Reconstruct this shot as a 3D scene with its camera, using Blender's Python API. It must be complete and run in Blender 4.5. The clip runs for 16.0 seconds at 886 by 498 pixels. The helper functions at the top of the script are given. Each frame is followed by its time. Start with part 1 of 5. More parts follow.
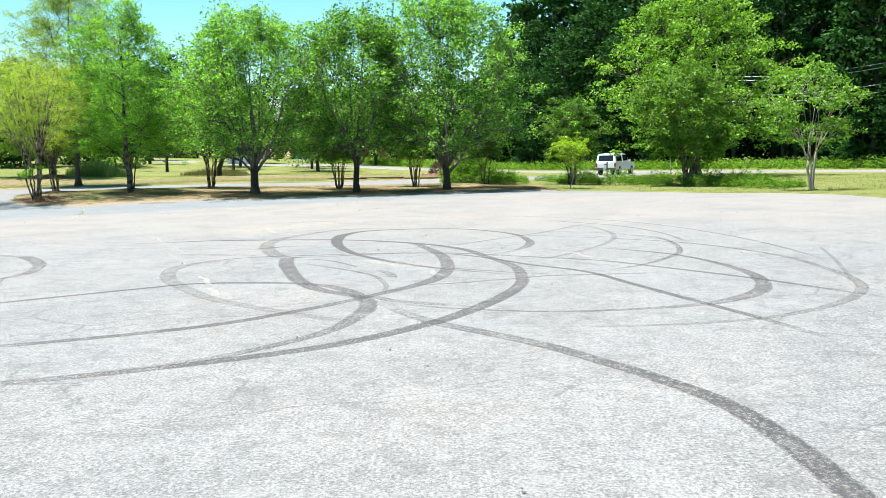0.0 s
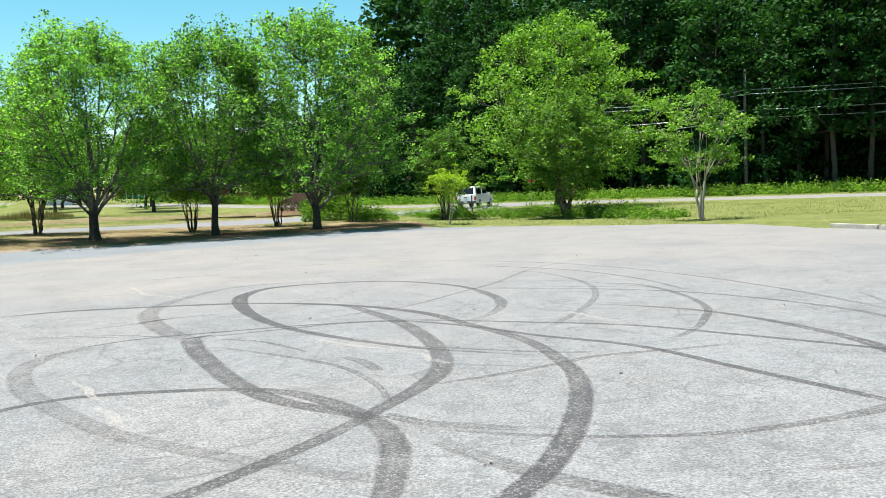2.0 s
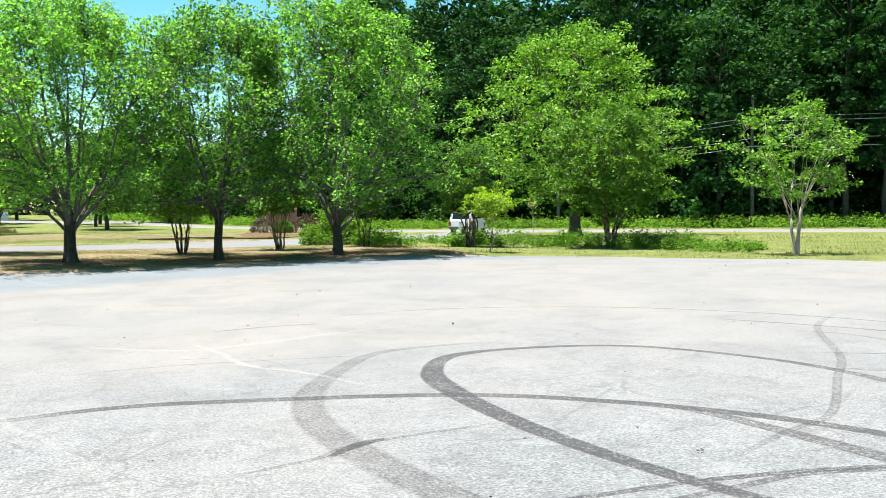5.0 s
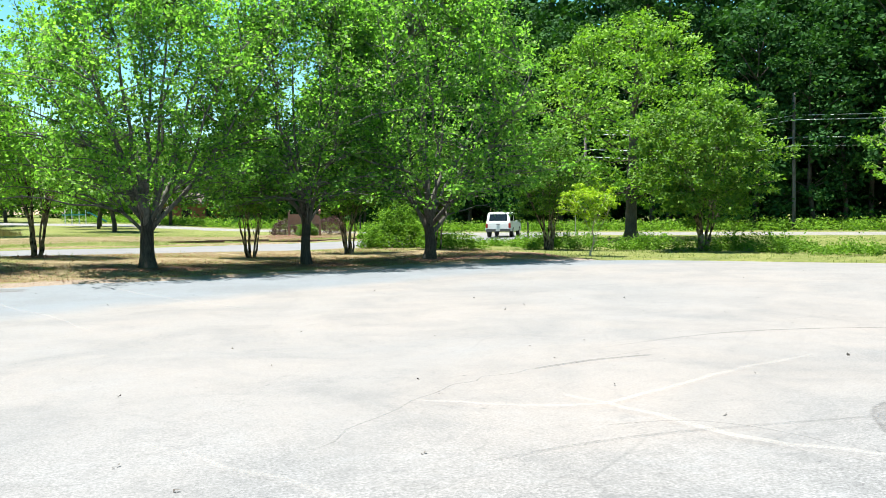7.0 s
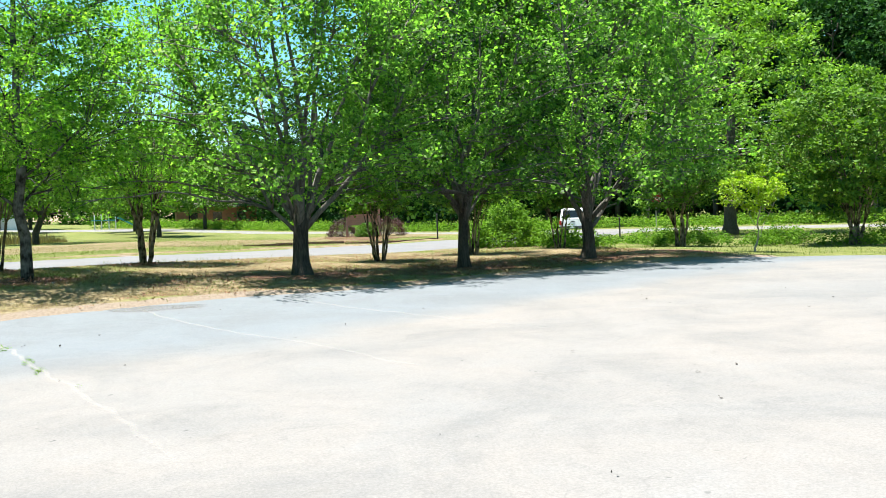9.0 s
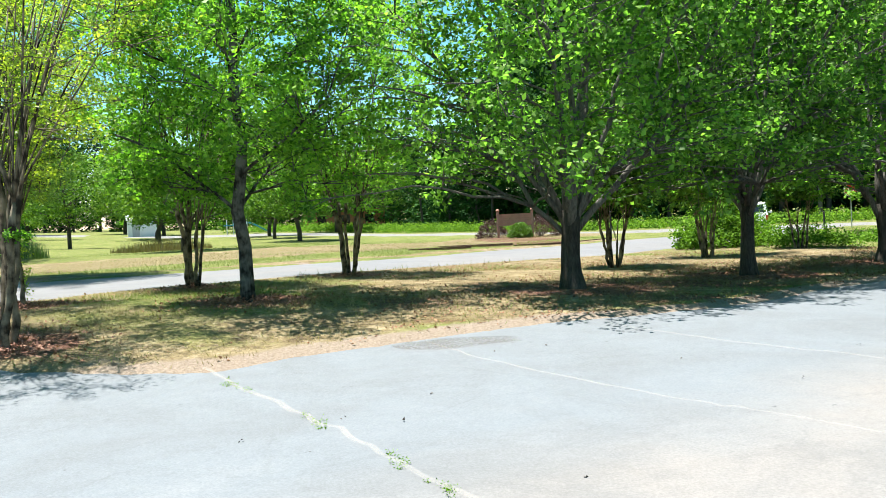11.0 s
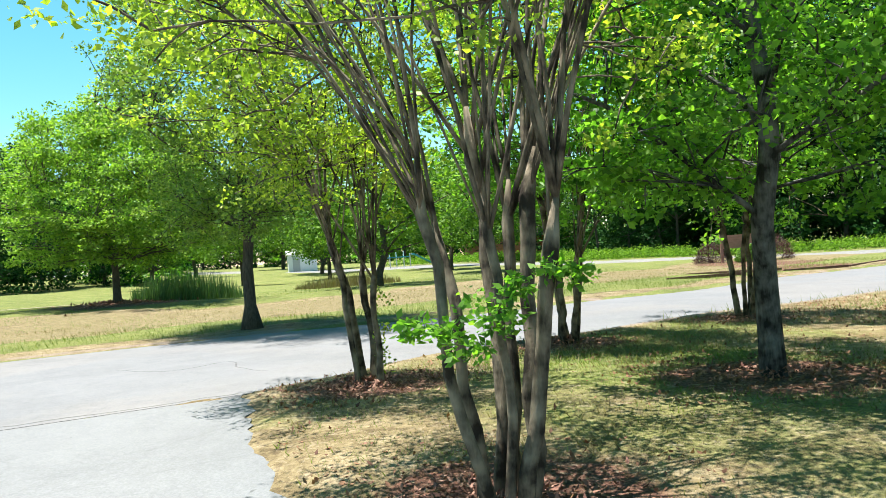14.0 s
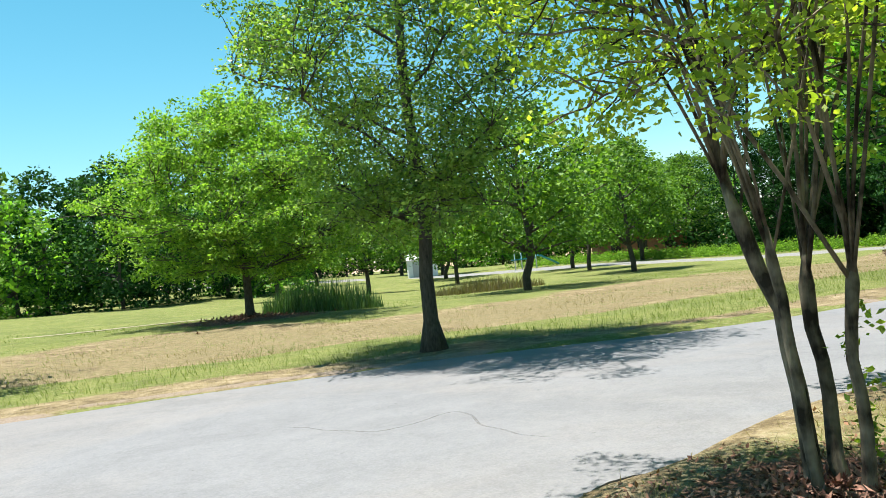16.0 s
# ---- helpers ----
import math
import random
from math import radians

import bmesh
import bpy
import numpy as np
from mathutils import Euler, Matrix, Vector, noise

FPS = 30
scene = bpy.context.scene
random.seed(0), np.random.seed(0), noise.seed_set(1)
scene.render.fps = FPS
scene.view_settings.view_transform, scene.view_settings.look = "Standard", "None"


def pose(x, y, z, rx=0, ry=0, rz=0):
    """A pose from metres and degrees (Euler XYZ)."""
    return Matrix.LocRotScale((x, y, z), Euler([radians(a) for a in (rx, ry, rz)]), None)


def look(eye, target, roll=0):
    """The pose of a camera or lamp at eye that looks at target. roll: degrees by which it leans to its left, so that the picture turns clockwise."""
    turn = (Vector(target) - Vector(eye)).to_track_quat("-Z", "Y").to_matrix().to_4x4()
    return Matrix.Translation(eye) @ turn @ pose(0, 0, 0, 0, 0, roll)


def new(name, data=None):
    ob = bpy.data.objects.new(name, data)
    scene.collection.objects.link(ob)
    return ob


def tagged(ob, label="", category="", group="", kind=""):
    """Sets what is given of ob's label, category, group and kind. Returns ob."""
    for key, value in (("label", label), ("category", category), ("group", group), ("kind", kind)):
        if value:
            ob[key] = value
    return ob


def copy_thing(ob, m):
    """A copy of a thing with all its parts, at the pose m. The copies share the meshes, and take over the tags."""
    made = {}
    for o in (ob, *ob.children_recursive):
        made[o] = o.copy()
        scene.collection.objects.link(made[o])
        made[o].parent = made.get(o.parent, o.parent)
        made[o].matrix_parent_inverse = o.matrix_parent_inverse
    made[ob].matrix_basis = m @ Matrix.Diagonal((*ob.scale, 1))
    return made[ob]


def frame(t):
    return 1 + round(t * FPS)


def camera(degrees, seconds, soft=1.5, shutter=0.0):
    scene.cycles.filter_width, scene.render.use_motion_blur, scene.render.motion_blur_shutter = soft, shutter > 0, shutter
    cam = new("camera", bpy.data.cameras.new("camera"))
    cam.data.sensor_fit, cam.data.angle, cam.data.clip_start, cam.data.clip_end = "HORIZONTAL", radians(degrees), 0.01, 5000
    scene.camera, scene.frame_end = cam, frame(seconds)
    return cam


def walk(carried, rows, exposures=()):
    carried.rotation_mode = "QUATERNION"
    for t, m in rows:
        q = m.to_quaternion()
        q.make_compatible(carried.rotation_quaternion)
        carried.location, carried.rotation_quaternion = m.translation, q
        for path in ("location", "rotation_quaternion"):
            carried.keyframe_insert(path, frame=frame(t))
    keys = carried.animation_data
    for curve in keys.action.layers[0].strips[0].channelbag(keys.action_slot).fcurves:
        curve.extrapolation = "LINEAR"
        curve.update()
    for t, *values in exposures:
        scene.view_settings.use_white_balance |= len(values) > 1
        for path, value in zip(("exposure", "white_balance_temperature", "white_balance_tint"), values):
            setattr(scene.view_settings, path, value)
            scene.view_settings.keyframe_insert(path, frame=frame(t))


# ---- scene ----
cam = camera(53.8, 16.0, soft=0.7)
PATH = [
    (0, (0.158, 1.186, 1.75), (0.133, 3.175, 1.538), -1.4),
    (0.5, (-0.217, 2.013, 1.73), (-0.189, 4.002, 1.522), -2.4),
    (1, (-0.654, 3.014, 1.76), (-0.506, 4.999, 1.559), -2.7),
    (1.5, (-1.084, 4.037, 1.806), (-0.802, 6.008, 1.622), -2.8),
    (2, (-1.538, 5.158, 1.818), (-1.187, 7.122, 1.672), -2.5),
    (2.5, (-2.0, 6.259, 1.843), (-1.62, 8.219, 1.733), -2.1),
    (3, (-2.409, 7.485, 1.836), (-1.985, 9.436, 1.725), -1.8),
    (3.5, (-2.81, 8.75, 1.828), (-2.348, 10.693, 1.717), -1.5),
    (6, (-5.827, 14.574, 1.607), (-5.324, 16.508, 1.527), -0.9),
    (6.5, (-6.687, 15.74, 1.596), (-6.165, 17.668, 1.514), -0.9),
    (7, (-7.775, 16.923, 1.589), (-7.23, 18.845, 1.507), -0.9),
    (7.5, (-8.72, 18.047, 1.544), (-8.147, 19.961, 1.465), -1.0),
    (8, (-9.745, 19.19, 1.496), (-9.157, 21.1, 1.418), -1.2),
    (10.5, (-12.985, 25.438, 1.596), (-12.624, 27.404, 1.52), -3.2),
    (11, (-13.69, 26.579, 1.618), (-13.386, 28.554, 1.548), -3.0),
    (11.5, (-14.389, 27.726, 1.655), (-14.128, 29.708, 1.592), -2.9),
    (12, (-15.068, 28.83, 1.677), (-14.835, 30.816, 1.645), -2.8),
    (12.5, (-15.707, 29.898, 1.704), (-15.515, 31.888, 1.705), -2.8),
    (13, (-16.415, 30.857, 1.721), (-16.29, 32.853, 1.73), -3.4),
    (13.5, (-17.146, 32.017, 1.762), (-17.087, 34.016, 1.774), -4.3),
    (14, (-17.887, 33.059, 1.81), (-17.868, 35.059, 1.826), -4.6),
    (14.5, (-18.609, 34.182, 1.837), (-18.594, 36.182, 1.853), -4.4),
    (15, (-19.197, 35.311, 1.856), (-19.263, 37.309, 1.882), -4.7),
    (15.5, (-19.727, 36.512, 1.894), (-19.901, 38.504, 1.932), -6.3),
    (16, (-20.152, 37.647, 1.917), (-20.373, 39.634, 1.964), -6.4),
]
walk(cam, [(t, look(eye, target, roll)) for t, eye, target, roll in PATH],
     [(0, 1.74), (0.5, 1.34), (1.0, 1.56), (1.5, 1.55), (2.5, 1.42), (3.0, 1.48), (3.5, 1.62), (6, 1.77), (8, 1.82), (11, 1.82), (12, 1.88), (13.5, 1.88), (14.5, 1.72), (15.5, 1.66), (16, 1.58)])

# ---------- light ----------
SUN_EL, SUN_AZ = radians(79), radians(-76)          # azimuth from +y towards +x
sun_way = Vector((math.sin(SUN_AZ) * math.cos(SUN_EL), math.cos(SUN_AZ) * math.cos(SUN_EL), math.sin(SUN_EL)))
world = bpy.data.worlds.new("world")
scene.world = world
world.use_nodes = True
wn = world.node_tree
sky = wn.nodes.new("ShaderNodeTexSky")
sky.sky_type, sky.sun_disc = "NISHITA", False
sky.sun_elevation, sky.sun_rotation = SUN_EL, SUN_AZ
sky.air_density, sky.dust_density, sky.ozone_density = 1.0, 0.0, 1.2
tone = wn.nodes.new("ShaderNodeHueSaturation")
tone.inputs["Hue"].default_value, tone.inputs["Saturation"].default_value = 0.462, 1.3
wn.links.new(sky.outputs[0], tone.inputs["Color"])
wn.links.new(tone.outputs[0], wn.nodes["Background"].inputs[0])
wn.nodes["Background"].inputs[1].default_value = 0.058
sun_data = bpy.data.lights.new("sun", "SUN")
sun_data.energy, sun_data.angle, sun_data.color = 5.0, radians(0.53), (1.0, 0.97, 0.915)
sun = new("sun", sun_data)
sun.matrix_world = look(sun_way * 100, (0, 0, 0))


# ---------- material helpers ----------
class Mat:
    """A small builder round a node material."""

    def __init__(self, name):
        self.m = bpy.data.materials.new(name)
        self.m.use_nodes = True
        self.t = self.m.node_tree
        self.bsdf = self.t.nodes["Principled BSDF"]
        self.out = self.t.nodes["Material Output"]

    def node(self, kind, **values):
        n = self.t.nodes.new(kind)
        for k, v in values.items():
            if k.startswith("i_"):
                key = k[2:].replace("_", " ")
                n.inputs[key].default_value = v
        return n

    def link(self, a, b):
        self.t.links.new(a, b)

    def coords(self, which="Object"):
        return self.t.nodes.new("ShaderNodeTexCoord").outputs[which]

    def noise(self, scale, detail=4, rough=0.6, co=None, distort=0.0):
        n = self.node("ShaderNodeTexNoise", i_Scale=scale, i_Detail=detail, i_Roughness=rough, i_Distortion=distort)
        self.link(co if co is not None else self.coords(), n.inputs["Vector"])
        return n.outputs["Fac"]

    def ramp(self, fac, *stops):
        n = self.t.nodes.new("ShaderNodeValToRGB")
        els = n.color_ramp.elements
        while len(els) < len(stops):
            els.new(0.5)
        for e, (p, c) in zip(els, stops):
            e.position = p
            e.color = (c, c, c, 1) if isinstance(c, (int, float)) else (*c, 1)
        self.link(fac, n.inputs[0])
        return n.outputs[0]

    def mix(self, fac, a, b, blend="MIX"):
        n = self.t.nodes.new("ShaderNodeMix")
        n.data_type, n.blend_type = "RGBA", blend
        for sock, v in ((n.inputs[0], fac), (n.inputs[6], a), (n.inputs[7], b)):
            if hasattr(v, "links"):
                self.link(v, sock)
            elif isinstance(v, (int, float)):
                sock.default_value = v
            else:
                sock.default_value = (*v, 1)
        return n.outputs[2]

    def attr(self, name):
        n = self.t.nodes.new("ShaderNodeAttribute")
        n.attribute_name = name
        return n

    def sep(self, colour):
        n = self.t.nodes.new("ShaderNodeSeparateColor")
        self.link(colour, n.inputs[0])
        return n.outputs

    def maths(self, op, a, b=0.0):
        n = self.t.nodes.new("ShaderNodeMath")
        n.operation = op
        for sock, v in ((n.inputs[0], a), (n.inputs[1], b)):
            if hasattr(v, "links"):
                self.link(v, sock)
            else:
                sock.default_value = v
        return n.outputs[0]

    def base(self, colour, rough=0.8, metal=0.0, spec=0.5):
        for key, v in (("Base Color", colour), ("Roughness", rough), ("Metallic", metal), ("Specular IOR Level", spec)):
            sock = self.bsdf.inputs[key]
            if hasattr(v, "links"):
                self.link(v, sock)
            else:
                sock.default_value = (*v, 1) if isinstance(v, tuple) else v
        return self

    def bump(self, height, strength=0.4, distance=0.02):
        n = self.node("ShaderNodeBump", i_Strength=strength, i_Distance=distance)
        self.link(height, n.inputs["Height"])
        self.link(n.outputs[0], self.bsdf.inputs["Normal"])
        return self


def plain(name, colour, rough=0.6, metal=0.0, grain=12.0, amount=0.15, bump=0.1):
    m = Mat(name)
    n = m.noise(grain, 5)
    dark, light = tuple(c * (1 - amount) for c in colour), tuple(min(1, c * (1 + amount)) for c in colour)
    m.base(m.ramp(n, (0.3, dark), (0.7, light)), rough, metal)
    if bump:
        m.bump(n, bump, 0.01)
    return m.m


def foliage(name, dark, mid, light, shine=0.35, rough=0.42, sheen=0.35, lit=(1.1, 1.3, 0.4)):
    """Leaves: colour varies leaf by leaf and branch by branch; light shines through them."""
    m = Mat(name)
    isl = m.t.nodes.new("ShaderNodeNewGeometry").outputs["Random Per Island"]
    big = m.noise(0.9, 2, 0.5)
    v = m.maths("ADD", m.maths("MULTIPLY", isl, 0.55), m.maths("MULTIPLY", big, 0.6))
    own = m.t.nodes.new("ShaderNodeObjectInfo").outputs["Random"]
    v = m.maths("ADD", m.maths("SUBTRACT", v, 0.22), m.maths("MULTIPLY", own, 0.2))
    col = m.ramp(v, (0.12, dark), (0.5, mid), (0.9, light))
    m.base(col, rough, 0, sheen)
    tr = m.node("ShaderNodeBsdfTranslucent")
    m.link(m.mix(1.0, col, lit, "MULTIPLY"), tr.inputs[0])
    mx = m.node("ShaderNodeMixShader", i_Fac=shine)
    m.link(m.bsdf.outputs[0], mx.inputs[1])
    m.link(tr.outputs[0], mx.inputs[2])
    m.link(mx.outputs[0], m.out.inputs[0])
    return m.m


def bark(name, dark, light, scale=6.0, patchy=0.3):
    m = Mat(name)
    co = m.coords()
    mp = m.node("ShaderNodeMapping", i_Scale=(scale * 2.2, scale * 2.2, scale * 0.45))
    m.link(co, mp.inputs[0])
    n = m.noise(2.0, 6, 0.7, mp.outputs[0])
    p = m.noise(1.4 if patchy < 0.5 else 5.0, 3, 0.5)
    col = m.ramp(m.maths("ADD", m.maths("MULTIPLY", n, 1.05 - patchy), m.maths("MULTIPLY", p, patchy)), (0.35 if patchy < 0.5 else 0.43, dark), (0.72 if patchy < 0.5 else 0.64, light))
    m.base(col, 0.9, 0, 0.2).bump(n, 0.8, 0.03)
    return m.m


def pavement(name, grey, tan, scale=1.0, washed=False, grain=1.0):
    """Old, bleached asphalt: aggregate, broad stains, fine map cracks."""
    m = Mat(name)
    co = m.coords()
    stain = m.noise(0.17, 6, 0.66, co, 0.8)
    blot = m.noise(0.55, 6, 0.7, co, 0.6)
    grit = m.noise(42, 4, 0.8, co)
    fine = m.node("ShaderNodeTexVoronoi", i_Scale=70.0)
    m.link(co, fine.inputs["Vector"])
    tint = m.ramp(stain, (0.45, 0.0), (0.6, 0.75))
    if washed:
        # pinkish clay washed over the middle of the lot, ending a few metres short of the island
        sep = m.node("ShaderNodeSeparateXYZ")
        m.link(co, sep.inputs[0])
        wave = m.maths("MULTIPLY", m.maths("SUBTRACT", m.noise(0.22, 5, 0.6, co, 1.0), 0.5), 11.0)
        south = m.maths("DIVIDE", m.maths("SUBTRACT", m.maths("ADD", sep.outputs[1], wave), 17.5), 7.0)
        north = m.maths("SUBTRACT", m.maths("ADD", 39.8, m.maths("MULTIPLY", sep.outputs[0], 0.557)), m.maths("ADD", sep.outputs[1], m.maths("MULTIPLY", wave, 0.3)))
        clay = m.maths("MULTIPLY", m.ramp(south, (0.0, 0.0), (1.0, 1.0)), m.ramp(m.maths("DIVIDE", north, 1.8), (0.0, 0.0), (1.0, 1.0)))
        strip = m.ramp(m.maths("DIVIDE", north, 1.8), (0.0, 1.0), (1.0, 0.0))
        tint = m.maths("MAXIMUM", m.maths("MULTIPLY", tint, m.maths("SUBTRACT", 0.5, m.maths("MULTIPLY", strip, 0.5))), m.maths("MULTIPLY", clay, m.ramp(stain, (0.35, 0.45), (0.6, 1.0))))
    col = m.mix(tint, grey, tan)
    if washed:
        col = m.mix(m.maths("MULTIPLY", strip, m.ramp(m.maths("DIVIDE", m.maths("ADD", sep.outputs[0], 20.0), 4.0), (0.0, 0.0), (1.0, 1.0))), col, (0.130, 0.142, 0.153))
    col = m.mix(m.ramp(blot, (0.44, 0.0), (0.66, 0.45)), col, tuple(c * 0.7 for c in grey))
    col = m.mix(m.ramp(blot, (0.25, 0.35), (0.42, 0.0)), col, tuple(c * 1.25 for c in grey))
    coarse, ravel = 0.5 * grain, grain
    if washed:
        # the south of the lot is ravelled down to the stone, the rest is smoother
        bare = m.ramp(south, (0.0, 1.0), (1.0, 0.0))
        coarse = m.maths("ADD", 0.16, m.maths("MULTIPLY", bare, 0.54))
        ravel = m.maths("ADD", 0.22, m.maths("MULTIPLY", bare, 0.78))
    speck = m.noise(11.0, 5, 0.85, co)
    col = m.mix(m.maths("MULTIPLY", ravel, 0.55), col, m.ramp(speck, (0.38, 0.62), (0.5, 1.0), (0.62, 1.3)), "MULTIPLY")
    col = m.mix(coarse, col, m.ramp(grit, (0.38, 0.3), (0.5, 1.0), (0.62, 1.7)), "MULTIPLY")
    # worn patches where the binder is gone and dark stone shows
    worn = m.noise(2.6, 7, 0.78, co, 0.4)
    col = m.mix(m.maths("MULTIPLY", ravel, m.ramp(worn, (0.53, 0.0), (0.60, 0.4))), col, tuple(c * 0.5 for c in grey))
    col = m.mix(m.maths("MULTIPLY", ravel, m.ramp(worn, (0.38, 0.35), (0.45, 0.0))), col, tuple(c * 1.35 for c in grey))
    col = m.mix(0.2 * grain, col, m.ramp(fine.outputs["Distance"], (0.0, 1.2), (0.6, 0.72)), "MULTIPLY")
    warp = m.noise(1.1, 4, 0.7, co)
    mp = m.node("ShaderNodeVectorMath")
    mp.operation = "ADD"
    m.link(co, mp.inputs[0])
    m.link(m.mix(1.0, (0, 0, 0), warp, "ADD"), mp.inputs[1])
    for size, wide, lo in ((0.75, 0.020, 0.46), (2.4, 0.03, 0.52)):
        web = m.node("ShaderNodeTexVoronoi", i_Scale=size * scale)
        web.feature = "DISTANCE_TO_EDGE"
        m.link(mp.outputs[0], web.inputs["Vector"])
        line = m.ramp(web.outputs["Distance"], (0.0, 1.0), (wide, 0.0))
        where = m.ramp(m.noise(0.3 + size * 0.07, 3, 0.5, co), (lo, 0.0), (lo + 0.1, 0.62))
        col = m.mix(m.maths("MULTIPLY", ravel, m.maths("MULTIPLY", line, where)), col, tuple(c * 0.42 for c in grey))
    # small dark pits and scattered crumbs of aggregate
    pit = m.node("ShaderNodeTexVoronoi", i_Scale=3.2)
    m.link(mp.outputs[0], pit.inputs["Vector"])
    col = m.mix(m.maths("MULTIPLY", m.ramp(pit.outputs["Distance"], (0.03, 0.8), (0.09, 0.0)), m.ramp(m.noise(0.9, 3, 0.6, co), (0.5, 0.0), (0.6, 1.0))), col, tuple(c * 0.35 for c in grey))
    m.base(col, 0.92, 0, 0.25).bump(grit, 0.3, 0.006)
    return m.m


M_LOT = pavement("bleached_asphalt", (0.145, 0.147, 0.149), (0.180, 0.165, 0.153), washed=True, grain=0.8)
M_DRIVE = pavement("driveway_asphalt", (0.140, 0.140, 0.144), (0.158, 0.149, 0.143), grain=0.3)
M_ROAD = pavement("road_asphalt", (0.165, 0.162, 0.157), (0.18, 0.172, 0.158))
M_PEAR = foliage("pear_leaf", (0.027, 0.067, 0.014), (0.110, 0.212, 0.040), (0.238, 0.372, 0.080), 0.56, 0.5, 0.22, (1.65, 2.15, 0.8))
M_CRAPE = foliage("crape_leaf", (0.076, 0.140, 0.022), (0.235, 0.320, 0.045), (0.470, 0.530, 0.090), 0.53, lit=(1.6, 1.72, 0.5))
M_CRAPE_DARK = foliage("crape_leaf_dark", (0.036, 0.096, 0.016), (0.126, 0.258, 0.038), (0.265, 0.425, 0.060), 0.54, 0.5, 0.22, (1.6, 1.95, 0.6))
M_PARK = foliage("park_tree_leaf", (0.030, 0.080, 0.013), (0.095, 0.192, 0.026), (0.195, 0.310, 0.044), 0.4, 0.6, 0.2)
M_LIGHT = foliage("elm_leaf", (0.048, 0.112, 0.018), (0.152, 0.270, 0.038), (0.300, 0.425, 0.066), 0.45, 0.6, 0.2, (1.2, 1.45, 0.5))
M_ELM = foliage("broad_elm_leaf", (0.040, 0.098, 0.012), (0.122, 0.250, 0.028), (0.245, 0.400, 0.048), 0.36, 0.6, 0.2)
M_OAK = foliage("oak_leaf", (0.050, 0.105, 0.022), (0.165, 0.265, 0.052), (0.320, 0.420, 0.100), 0.48)
M_YELLOW = foliage("sapling_leaf", (0.120, 0.210, 0.014), (0.270, 0.400, 0.022), (0.380, 0.480, 0.034), 0.42)
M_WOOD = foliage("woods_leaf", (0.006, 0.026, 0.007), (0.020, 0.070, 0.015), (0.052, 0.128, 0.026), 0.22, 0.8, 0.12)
M_WEED = foliage("weed_leaf", (0.044, 0.100, 0.014), (0.115, 0.225, 0.026), (0.210, 0.330, 0.045), 0.42, 0.8, 0.08)
M_REED = foliage("reed_leaf", (0.040, 0.090, 0.034), (0.085, 0.165, 0.060), (0.180, 0.240, 0.095), 0.3)
M_PURPLE = foliage("loropetalum_leaf", (0.024, 0.009, 0.012), (0.054, 0.018, 0.021), (0.090, 0.036, 0.030), 0.25)
M_BOX = foliage("boxwood_leaf", (0.038, 0.093, 0.010), (0.084, 0.170, 0.013), (0.138, 0.238, 0.025), 0.3)
M_STRAW = foliage("dry_grass", (0.090, 0.070, 0.030), (0.220, 0.172, 0.088), (0.340, 0.285, 0.165), 0.3, 0.7)
M_GRASS = foliage("grass_blade", (0.050, 0.078, 0.012), (0.112, 0.150, 0.026), (0.205, 0.220, 0.062), 0.36, 0.7)
M_TAN = foliage("seeding_grass", (0.119, 0.098, 0.042), (0.195, 0.153, 0.076), (0.251, 0.223, 0.098), 0.3, 0.7)
M_LITTER = foliage("dead_leaf", (0.084, 0.036, 0.022), (0.192, 0.090, 0.048), (0.324, 0.180, 0.102), 0.1, 0.8)
M_CHIP = foliage("bark_chip", (0.085, 0.034, 0.024), (0.220, 0.105, 0.072), (0.400, 0.240, 0.170), 0.02, 0.85)
M_BARK_PEAR = bark("pear_bark", (0.013, 0.012, 0.010), (0.078, 0.070, 0.057))
# paler than the trunk bark: sun on the limbs is put into the colour
M_LIMB_PEAR_LIT = bark("pear_limb_bark_sunlit", (0.030, 0.028, 0.024), (0.19, 0.18, 0.155))
M_BARK_CRAPE = bark("crape_bark", (0.026, 0.020, 0.014), (0.225, 0.185, 0.130), 4.0, 0.75)
M_BARK_LICHEN = bark("lichened_pear_bark", (0.015, 0.013, 0.011), (0.14, 0.137, 0.122), 6.0, 0.7)
M_RUBBLE = plain("asphalt_crumb", (0.06, 0.05, 0.042), 0.9, 0, 20, 0.4, 0)
M_BARK_OAK = bark("oak_bark", (0.028, 0.025, 0.019), (0.12, 0.106, 0.082))
M_BARK_PALE = bark("pale_bark", (0.2, 0.17, 0.13), (0.42, 0.38, 0.32), 4.0)


# ---------- the lie of the land ----------
def step(a):
    a = np.clip(a, 0, 1)
    return a * a * (3 - 2 * a)


def land(x, y):
    """Height of the finished surface: level lot, a rise to the west, a slight fall to the east."""
    x, y = np.asarray(x, float), np.asarray(y, float)
    z = 0.42 * step((-2 - x) / 16) * step((y - 35) / 6) - 0.25 * step((x - 1) / 11) * step((y - 33) / 10)
    z = z + 0.012 * np.maximum(0, np.minimum(y, 190) - 90) * step((10 - x) / 20)
    z = z + 0.36 * np.exp(-((x + 31.6) ** 2 + (y - 70.6) ** 2) / 42.0)      # low mound under the shade tree
    return z + 0.04 * np.clip(-30 - x, 0, 60) * step((y - 45) / 15)


